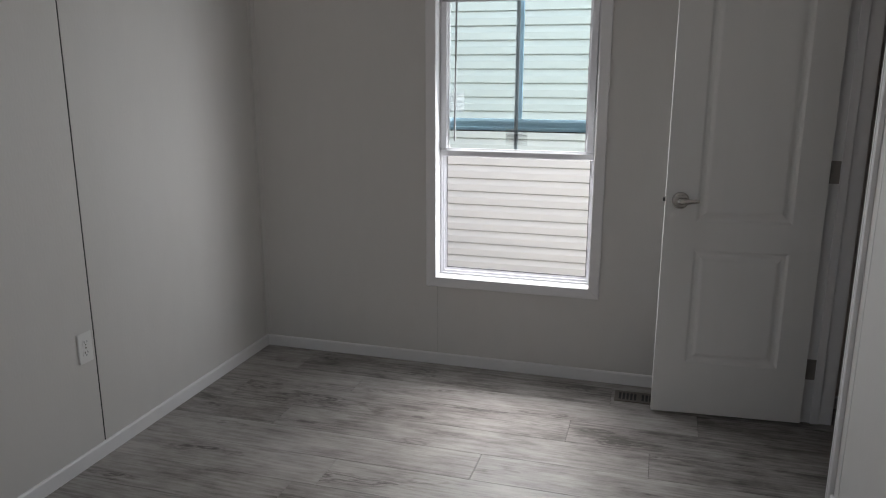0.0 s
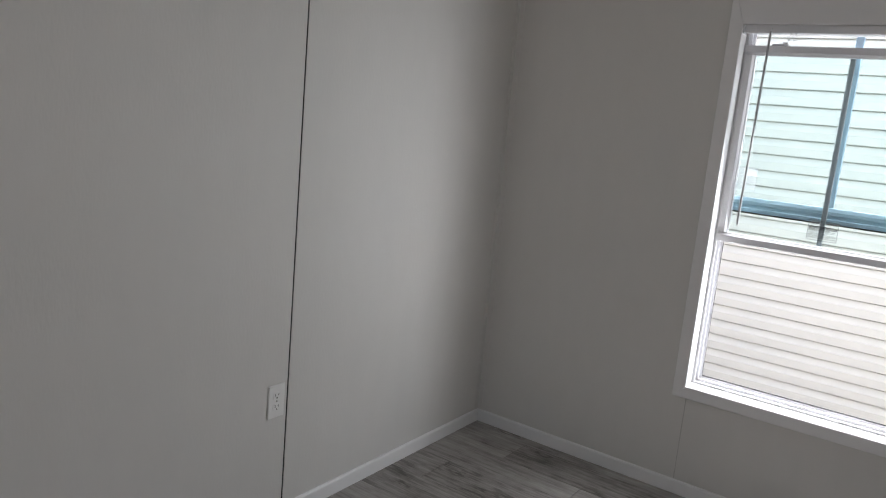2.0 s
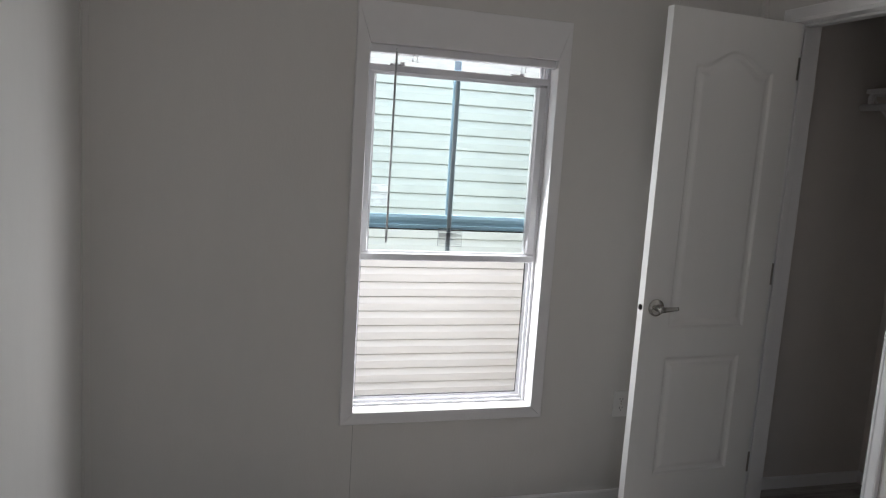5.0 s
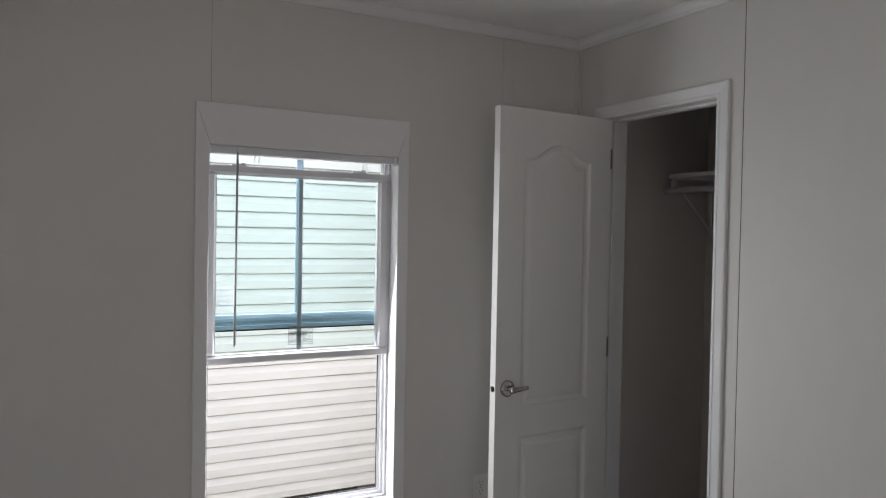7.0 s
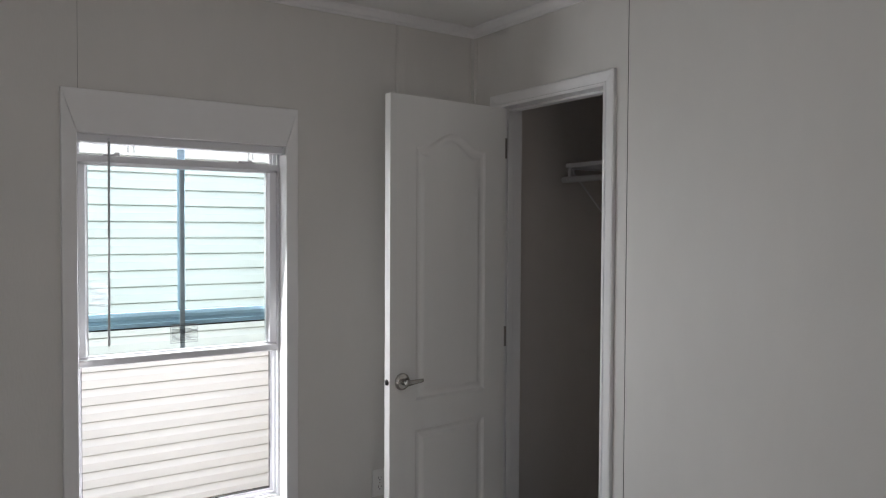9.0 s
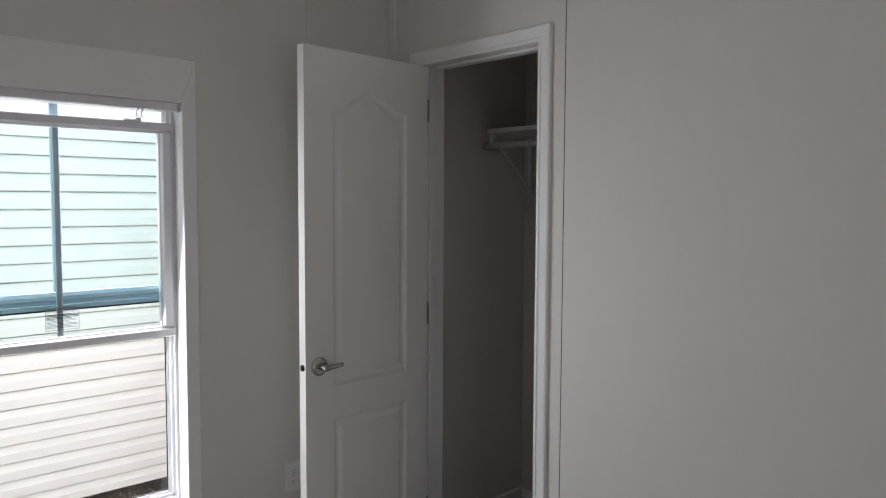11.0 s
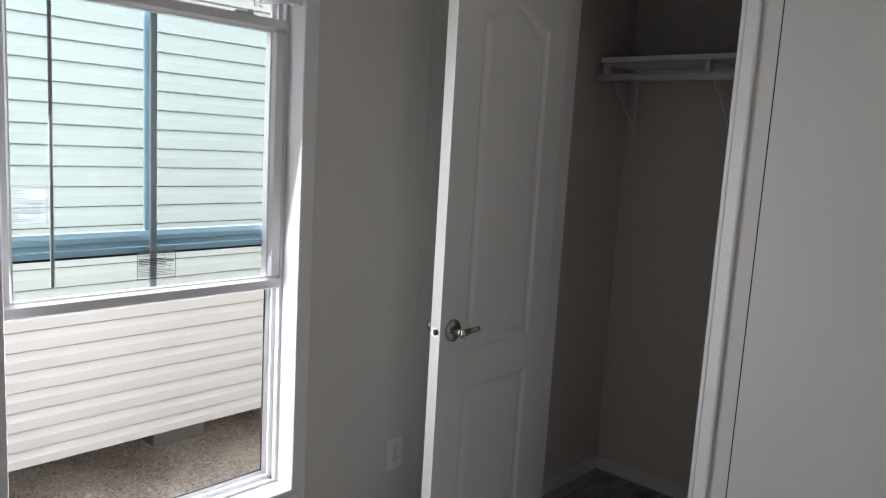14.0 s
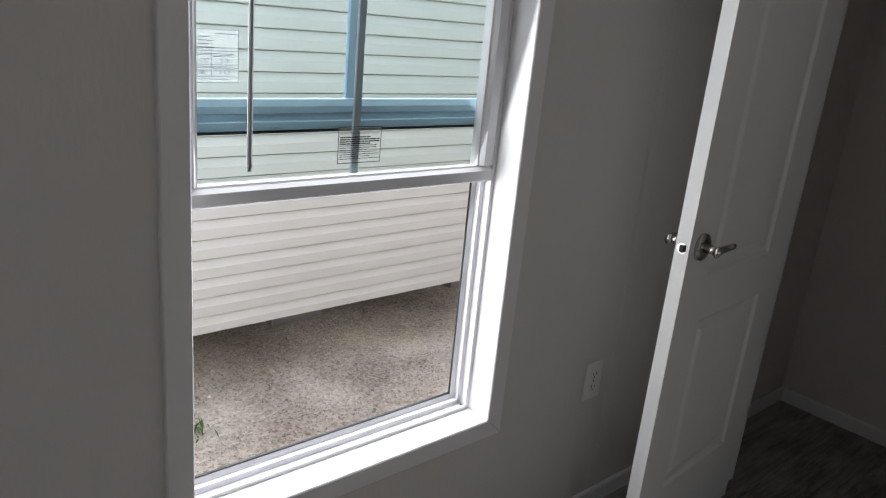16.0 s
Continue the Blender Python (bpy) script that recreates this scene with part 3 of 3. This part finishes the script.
for x, w, z in ((0.989, 0.060, 1.2836), (1.013, 0.038, 1.2792), (0.989, 0.058, 1.2632), (1.013, 0.036, 1.2598), (0.989, 0.05, 1.2435)):
    box(bm, x, x + w, GY - 0.0005, GY - 0.0001, z, z + 0.0009)
part("small_print", bm, GREYINK, rating, "small print")

# Blind headrail, with the slats taken away, and its tilt wand.
blind = thing("blind_headrail", 1.306, 0.01, 1.80, "white mini blind headrail with a long grey tilt wand", "blind")
o = [(0.004, 1.8268), (0.004, 1.802), (0.0055, 1.800), (0.0285, 1.800), (0.030, 1.802), (0.030, 1.8268), (0.0285, 1.8268), (0.0285, 1.8025), (0.0055, 1.8025), (0.0055, 1.8268)]
part("headrail", prism(bmesh.new(), o, 0.949, 1.664, "x"), VINYL, blind, "white metal channel")
for x in (0.9415, 1.6645):
    part("bracket", boxed(x, x + 0.007, -0.001, 0.034, 1.797, 1.8275, 0.001), CLEARPLASTIC, blind, "pale end bracket")
hook = [(1.041, 0.006, 1.812), (1.041, -0.004, 1.815), (1.041, -0.0085, 1.811), (1.041, -0.009, 1.803)]
part("wand_hook", tube(bmesh.new(), hook, 0.0016, 8), CLEARPLASTIC, blind, "", True)
bm = tube(bmesh.new(), [(1.041, -0.009, 1.803), (1.0405, -0.011, 1.797), (1.037, -0.0165, 1.30), (1.0355, -0.019, 1.116), (1.0355, -0.019, 1.109)], 0.0043, 8, [0.003, 0.0041, 0.0041, 0.0046, 0.0040])
part("tilt_wand", bm, WAND, blind, "long grey tilt wand")
for x in (1.108, 1.532):
    bm = bmesh.new()
    for dx in (0.0, 0.017):
        pts = [(x + dx + 0.008 * math.cos(a) * (1 - 0.05 * a), 0.001 - 0.001 * a, 1.802 - 0.006 * a + 0.007 * math.sin(a * 1.4)) for a in [k * 0.4 for k in range(13)]]
        tube(bm, pts, 0.0014, 6)
    part("valance_clip", bm, CLEARPLASTIC, blind, "curled clear plastic clip", True)


# ---- the closet door and its frame ----
doorframe = thing("door_frame", R, -0.517, 0, "white cased closet opening", "door frame", kind="structure")
JA, JB, JT = -0.190, -0.803, 2.037      # faces of the jambs and the head


def casing_outline(inner, sign, width=0.055):
    """Profile across a casing: (along the wall, out of the wall)."""
    a = [(0.0, 0.0), (0.0, 0.010), (0.003, 0.0125), (0.012, 0.0125), (0.015, 0.0095), (0.022, 0.0105), (0.038, 0.0145), (0.050, 0.0165), (width, 0.014), (width, 0.0)]
    return [(inner + sign * u, R - d) for u, d in a]


def casing_leg(inner, sign):
    bm = bmesh.new()
    o = casing_outline(inner, sign)
    r0 = [bm.verts.new((x, y, 0.0)) for y, x in o]
    r1 = [bm.verts.new((x, y, JT + abs(y - inner))) for y, x in o]
    for k in range(len(o)):
        bm.faces.new((r0[k], r0[(k + 1) % len(o)], r1[(k + 1) % len(o)], r1[k]))
    bm.faces.new(r0[::-1])
    bm.faces.new(r1)
    return bm


def casing_top():
    bm = bmesh.new()
    o = [(abs(y - JA), x) for y, x in casing_outline(JA, 1)]
    r0 = [bm.verts.new((x, JA + w - 0.0004, JT + w)) for w, x in o]
    r1 = [bm.verts.new((x, JB - w + 0.0004, JT + w)) for w, x in o]
    for k in range(len(o)):
        bm.faces.new((r0[k], r0[(k + 1) % len(o)], r1[(k + 1) % len(o)], r1[k]))
    bm.faces.new(r0[::-1])
    bm.faces.new(r1)
    return bm


part("casing", casing_leg(JA, 1), TRIM, doorframe)
part("casing", casing_leg(JB, -1), TRIM, doorframe)
part("casing", casing_top(), TRIM, doorframe)
JX0, JX1 = R - 0.0005, R + 0.1235
part("jamb", boxed(JX0, JX1, JA, -0.172, 0.0, JT + 0.018, 0.001), TRIM, doorframe)
part("jamb", boxed(JX0, JX1, -0.821, JB, 0.0, JT + 0.018, 0.001), TRIM, doorframe)
part("jamb_head", boxed(JX0, JX1, JB + 0.0005, JA - 0.0005, JT, JT + 0.018, 0.001), TRIM, doorframe)
part("door_stop", boxed(R + 0.040, R + 0.072, JA - 0.010, JA, 0.0, JT, 0.002), TRIM, doorframe)
part("door_stop", boxed(R + 0.040, R + 0.072, JB, JB + 0.010, 0.0, JT, 0.002), TRIM, doorframe)
part("door_stop", boxed(R + 0.040, R + 0.072, JB + 0.011, JA - 0.011, JT - 0.010, JT, 0.002), TRIM, doorframe)
bm = boxed(R + 0.006, R + 0.034, JB, JB + 0.0015, 0.892, 0.950, 0.0005)
box(bm, R - 0.004, R + 0.006, JB, JB + 0.002, 0.905, 0.938, 0.0008)
part("strike_plate", bm, HINGE, doorframe, "dull steel strike plate")

DX0, DX1, DY0, DY1, DZ0, DZ1 = 1.984, 2.577, -0.274, -0.239, 0.012, 2.030
door = thing("door_1", DX1, DY1, 0.0, "white moulded two-panel closet door standing open at a right angle", "door", kind="structure")


def arch(x0, x1, z0, z1, rise, n=28):
    pts = [(x0, z0), (x1, z0)]
    for k in range(n + 1):
        u = 1 - k / n
        s = min(max((u - 0.10) / 0.80, 0), 1)
        pts.append((x0 + (x1 - x0) * u, z1 + rise * (0.5 - 0.5 * math.cos(2 * math.pi * s)) ** 0.8))
    return pts


def door_slab():
    bm = bmesh.new()
    upper_panel = lambda d: arch(2.106 + d, 2.466 - d, 0.838 + d, 1.836 - d, 0.062)
    lower_panel = lambda d: [(2.106 + d, 0.240 + d), (2.466 - d, 0.240 + d), (2.466 - d, 0.722 - d), (2.106 + d, 0.722 - d)]
    profile = [(0.0, 0.0), (0.004, 0.0022), (0.010, 0.0060), (0.018, 0.0075), (0.026, 0.0068), (0.038, 0.0022), (0.044, 0.0012)]
    edge = [(DX0, DZ0), (DX1, DZ0), (DX1, DZ1), (DX0, DZ1)]
    rims = []
    for y, s in ((DY0, 1), (DY1, -1)):
        rim = [bm.verts.new((x, y, z)) for x, z in edge]
        rims.append(rim)
        edges = [bm.edges.new((rim[k], rim[(k + 1) % 4])) for k in range(4)]
        for outline in (upper_panel, lower_panel):
            rings = [[bm.verts.new((x, y + s * depth, z)) for x, z in outline(off)] for off, depth in profile]
            n = len(rings[0])
            edges += [bm.edges.new((rings[0][k], rings[0][(k + 1) % n])) for k in range(n)]
            for a, b in zip(rings, rings[1:]):
                for k in range(n):
                    bm.faces.new((a[k], a[(k + 1) % n], b[(k + 1) % n], b[k]))
            bm.faces.new(rings[-1])
        bmesh.ops.triangle_fill(bm, use_beauty=True, use_dissolve=False, edges=edges)
    for k in range(4):
        bm.faces.new((rims[0][k], rims[0][(k + 1) % 4], rims[1][(k + 1) % 4], rims[1][k]))
    return bm


part("slab", door_slab(), DOORPAINT, door, "white moulded skin with an arched upper panel")
HX, HZ = 2.041, 0.922


def lever(y, s):
    """Round rose with a straight lever; s: the way out of the door."""
    rose = bmesh.new()
    tube(rose, [(HX, y, HZ), (HX, y + s * 0.005, HZ), (HX, y + s * 0.009, HZ), (HX, y + s * 0.011, HZ)], 0.033, 32, [0.0335, 0.0335, 0.031, 0.024])
    handle = part("door_handle", rose, STEEL, door, "satin nickel lever on a round rose", True)
    bm = tube(bmesh.new(), [(HX, y + s * 0.010, HZ), (HX, y + s * 0.030, HZ), (HX, y + s * 0.046, HZ)], 0.011, 16, [0.0125, 0.0105, 0.0115])
    rings = []
    for k in range(9):
        u = k / 8
        cx, cy = HX - 0.012 + 0.078 * u, y + s * (0.044 - 0.004 * math.sin(u * 3.1) + 0.006 * u * u)
        h, w = 0.0130 - 0.0060 * u, 0.0085 - 0.0045 * u
        cz = HZ + 0.006 * u * u - 0.001
        rings.append([bm.verts.new((cx, cy + w * math.cos(a), cz + h * math.sin(a))) for a in [2 * math.pi * j / 12 for j in range(12)]])
    for a, b in zip(rings, rings[1:]):
        for j in range(12):
            bm.faces.new((a[j], a[(j + 1) % 12], b[(j + 1) % 12], b[j]))
    bm.faces.new(rings[0][::-1])
    bm.faces.new(rings[-1])
    under(handle, "lever", bm, STEEL, "", True)


lever(DY0, -1)
lever(DY1, 1)
bm = tube(bmesh.new(), [(DX0 + 0.001, -0.2565, HZ), (DX0 - 0.0012, -0.2565, HZ)], 0.0125, 24)
part("latch_plate", bm, STEEL, door, "round steel latch face")
bolt = prism(bmesh.new(), [(DX0 - 0.001, -0.2635), (DX0 - 0.010, -0.2625), (DX0 - 0.010, -0.2590), (DX0 - 0.001, -0.2495)], HZ - 0.0075, HZ + 0.0075, "z")
part("latch_bolt", bolt, DARKSTEEL, door, "dark steel latch bolt")
for z in (0.235, 1.045, 1.866):
    bm = boxed(DX1 - 0.0005, DX1 + 0.0018, DY0 + 0.004, DY1, z - 0.044, z + 0.044, 0.0004)
    tube(bm, [(DX1 + 0.001, DY1 + 0.004, z - 0.045), (DX1 + 0.001, DY1 + 0.004, z + 0.045)], 0.0052, 12)
    part("hinge", bm, HINGE, door, "dull steel butt hinge")
    part("hinge_leaf", boxed(R - 0.002, R + 0.0395, JA - 0.0022, JA - 0.0002, z - 0.044, z + 0.044, 0.0004), HINGE, doorframe, "dull steel hinge leaf")
# The door stands a little past a right angle.
swing = Matrix.Translation((DX0, DY0, 0)) @ pose(0, 0, 0, 0, 0, 4.2) @ Matrix.Translation((-DX0, -DY0, 0))
door.matrix_basis = swing @ door.matrix_basis

# ---- the closet's fittings ----
shelf = thing("closet_shelf", 3.28, -0.72, 1.75, "white closet shelf with a hanging rod under its edge", "shelf")
part("board", boxed(3.118, CX - 0.001, CY + 0.002, -0.030, 1.808, 1.828, 0.002), TRIM, shelf, "white shelf board")
part("cleat", boxed(CX - 0.019, CX - 0.001, CY + 0.002, -0.030, 1.765, 1.8075, 0.002), TRIM, shelf)
part("rod", tube(bmesh.new(), [(3.130, -0.004, 1.750), (3.130, CY + 0.004, 1.750)], 0.0155, 20), TRIM, shelf, "round white hanging rod", True)
for y in (-0.050, -0.473, -1.05):
    bm = boxed(3.128, CX - 0.019, y - 0.009, y + 0.009, 1.800, 1.8078)
    box(bm, CX - 0.024, CX - 0.0192, y - 0.009, y + 0.009, 1.53, 1.800)
    box(bm, 3.122, 3.138, y - 0.010, y + 0.010, 1.762, 1.800, 0.002)
    tube(bm, [(3.150, y, 1.800), (3.155, y, 1.780), (CX - 0.024, y, 1.555), (CX - 0.022, y, 1.54)], 0.005, 8)
    part("bracket", bm, TRIM, shelf, "white steel shelf and rod bracket")

shelf.matrix_basis = pose(0, 0, 0.009) @ shelf.matrix_basis

# ---- outlets ----
def outlet(name, m):
    """A duplex receptacle with its cover, facing -y at the origin."""
    ob = tagged(new(name), "white plastic duplex wall outlet with cover plate", "outlet", "wall outlets")
    bm = boxed(-0.035, 0.035, -0.0055, 0.0, -0.057, 0.057, 0.0022, 2)
    part("cover_plate", bm, PLATE, ob)
    for z in (-0.0195, 0.0195):
        pts = [(0.0165 * math.cos(a), z + max(-0.0125, min(0.0125, 0.0165 * math.sin(a)))) for a in [2 * math.pi * k / 28 for k in range(28)]]
        face = part("receptacle", prism(bmesh.new(), pts, -0.0068, -0.005, "y"), PLATE, ob)
        for x, h in ((-0.0065, 0.0042), (0.0065, 0.0034)):
            under(face, "slot", boxed(x - 0.0011, x + 0.0011, -0.0072, -0.0066, z + 0.003 - h, z + 0.003 + h), SLOT, "dark slot")
        pts = [(0.0025 * math.cos(a), z - 0.0075 + 0.0025 * math.sin(a)) for a in [2 * math.pi * k / 12 for k in range(12)]]
        under(face, "slot", prism(bmesh.new(), pts, -0.0072, -0.0066, "y"), SLOT, "dark round slot")
    part("screw", tube(bmesh.new(), [(0, -0.005, 0), (0, -0.0066, 0)], 0.003, 12), STEEL, ob)
    ob.matrix_basis = m
    return ob


first = outlet("wall_outlet", pose(2.092, 0.0, 0.441))
copy_thing(first, pose(0.0, -1.280, 0.446, 0, 0, -270))

# ---- floor register ----
vent = thing("floor_vent", 1.96, -0.146, 0, "taupe metal floor register set in the planks", "vent")
VX0, VX1, VY0, VY1 = 1.826, 2.092, -0.200, -0.092
bm = slab(bmesh.new(), "y", 0, 1, VX0, VX1, VY0, VY1, [(VX0 + 0.018 + k * 0.0165, VX0 + 0.0285 + k * 0.0165, VY0 + 0.017, VY1 - 0.017) for k in range(14) if k != 5])
for v in bm.verts:
    x, d, y = v.co
    v.co = (x, y, 0.0005 + 0.0045 * d)
part("face_plate", bm, VENT, vent, "slotted taupe plate")
# A thin black plate close under the slots gives the duct's shade by colour.
part("duct_shade", boxed(VX0 + 0.012, VX1 - 0.012, VY0 + 0.012, VY1 - 0.012, 0.0002, 0.0012), GASKET, vent, "black plate under the slots for the duct's shade")

# ---- outside ----
tagged(part("ground", boxed(-400, 400, -400, 400, -1.2, -0.80), GRAVEL), "grey-brown gravel between the houses", "ground", kind="structure")
neighbour = thing("neighbour_house", 2, 4.5, -0.8, "cream lap-sided house raised off the gravel next door", "house")
# Both ends, out of view, are cut short to let in more sky light.
NY, NB, COURSE = 2.36, -0.338, 0.1055
for k in range(27):
    z = -0.3475 + k * COURSE
    low = max(z, NB)
    o = [(NY + 0.030, low), (NY - 0.0075, low), (NY - 0.0095, low + 0.002), (NY - 0.0095, z + 0.054), (NY - 0.0065, z + 0.060), (NY + 0.0070, z + 0.0990), (NY + 0.0200, z + 0.1005), (NY + 0.0200, z + COURSE - 0.0003), (NY + 0.030, z + COURSE - 0.0003)]
    part("siding_course", prism(bmesh.new(), o, -1.5, 4.9, "x"), SIDING, neighbour)
part("wall", boxed(-1.5, 4.9, NY + 0.0305, 7.2, NB + 0.01, 2.50), SIDING, neighbour, "plain cream wall body")
# Unseen roof, added; its small eave is set by the sky light wanted.
bm = prism(bmesh.new(), [(NY - 0.18, 2.50), (7.4, 2.50), (7.4, 2.62), (4.8, 3.45), (NY - 0.18, 2.62)], -1.7, 5.1, "x")
part("roof", bm, ROOF, neighbour, "unseen low grey roof, eave sized for sky light")
for y in (3.37, 6.2):
    part("chassis_beam", boxed(-1.4, 4.8, y - 0.06, y + 0.06, -0.60, NB + 0.009), DARKSTEEL, neighbour, "dark steel chassis beam")
for x in (-1.3, 0.4, 2.81, 4.45):
    part("pier", boxed(x, x + 0.4, 3.17, 3.57, -0.801, -0.60, 0.008), CONCRETE, neighbour, "stacked concrete pier")

# Loose stones over the gravel strip between the houses.
rs = np.random.RandomState(7)
N = 42000
px, py = rs.uniform(1.0, 4.6, N), rs.uniform(0.5, 3.7, N)
rad = rs.uniform(0.004, 0.0105, N) * (1 + (rs.rand(N) > 0.96) * 0.9)
octa = np.array([(1, 0, 0), (-1, 0, 0), (0, 1, 0), (0, -1, 0), (0, 0, 1), (0, 0, -1)], float)
tri = np.array([(0, 2, 4), (2, 1, 4), (1, 3, 4), (3, 0, 4), (2, 0, 5), (1, 2, 5), (3, 1, 5), (0, 3, 5)])
ang = rs.uniform(0, 6.28, N)
jit = rs.uniform(0.65, 1.3, (N, 6, 1))
sh = octa[None] * jit * np.stack([rad * rs.uniform(0.8, 1.5, N), rad, rad * rs.uniform(0.5, 0.9, N)], 1)[:, None]
co = np.empty_like(sh)
co[..., 0] = sh[..., 0] * np.cos(ang)[:, None] - sh[..., 1] * np.sin(ang)[:, None] + px[:, None]
co[..., 1] = sh[..., 0] * np.sin(ang)[:, None] + sh[..., 1] * np.cos(ang)[:, None] + py[:, None]
co[..., 2] = sh[..., 2] - 0.80 + rad[:, None] * 0.25
me = bpy.data.meshes.new("gravel_stones")
me.from_pydata(co.reshape(-1, 3).tolist(), [], (tri[None] + np.arange(N)[:, None, None] * 6).reshape(-1, 3).tolist())
me.materials.append(GRAVEL)
tagged(new("gravel_stones", me), "loose grey and tan gravel stones", "gravel", kind="stuff")

# A small weed in the gravel.
bm = bmesh.new()
wr = random.Random(3)
for k in range(46):
    a, ln = wr.uniform(0, 6.28), wr.uniform(0.05, 0.13)
    bx, by = 1.84 + wr.gauss(0, 0.05), 2.20 + wr.gauss(0, 0.05)
    d = Vector((math.cos(a), math.sin(a), 0))
    s = Vector((-d.y, d.x, 0)) * 0.005
    q = [Vector((bx, by, -0.805)) + d * (ln * u * 0.7) + Vector((0, 0, ln * (u - 0.35 * u * u))) for u in (0, 0.5, 1)]
    v = [bm.verts.new(c) for c in (q[0] - s * 0.5, q[0] + s * 0.5, q[1] + s, q[1] - s, q[2])]
    bm.faces.new((v[0], v[1], v[2], v[3]))
    bm.faces.new((v[3], v[2], v[4]))
tagged(part("weed", bm, WEED), "small green weed growing in the gravel", "plant")

# ---- floor planks ----
floor = tagged(part("floor", boxed(-0.1, CX + 0.1, BACK - 0.1, 0.11, -0.03, -0.006), SUBFLOOR), "grey-washed wood-look plank floor", "floor", kind="structure")
PW, PL = 0.190, 1.505
starts = {0: 1.18, 1: 0.306, 2: 0.668, 3: 0.160, 4: 0.482, 5: 1.373, 6: 0.860}
plank_meshes = {}
pr = random.Random(11)


def plank_mesh(w, d):
    key = (round(w, 4), round(d, 4))
    if key not in plank_meshes:
        bm = boxed(0, w, 0, d, -0.0055, 0.0)
        bmesh.ops.bevel(bm, geom=[e for e in bm.edges if all(abs(v.co.z) < 1e-6 for v in e.verts)], offset=0.0007, segments=1, affect="EDGES")
        plank_meshes[key] = mesh_of(bm, WOOD, "plank")
    return plank_meshes[key]


row, y1 = 0, 0.0
while y1 > BACK:
    y0 = max(-0.070 - PW * row, BACK)
    s = starts.get(row, pr.uniform(0, PL))
    cuts = [0.0] + [c for c in (s - PL + k * PL for k in range(5)) if 0.05 < c < CX - 0.05] + [CX]
    for a, b in zip(cuts, cuts[1:]):
        ob = new("plank", plank_mesh(b - a - 0.0016, y1 - y0 - 0.0012))
        ob.location = (a + 0.0008, y0 + 0.0006, 0)
        ob.parent = floor
    y1, row = y0, row + 1
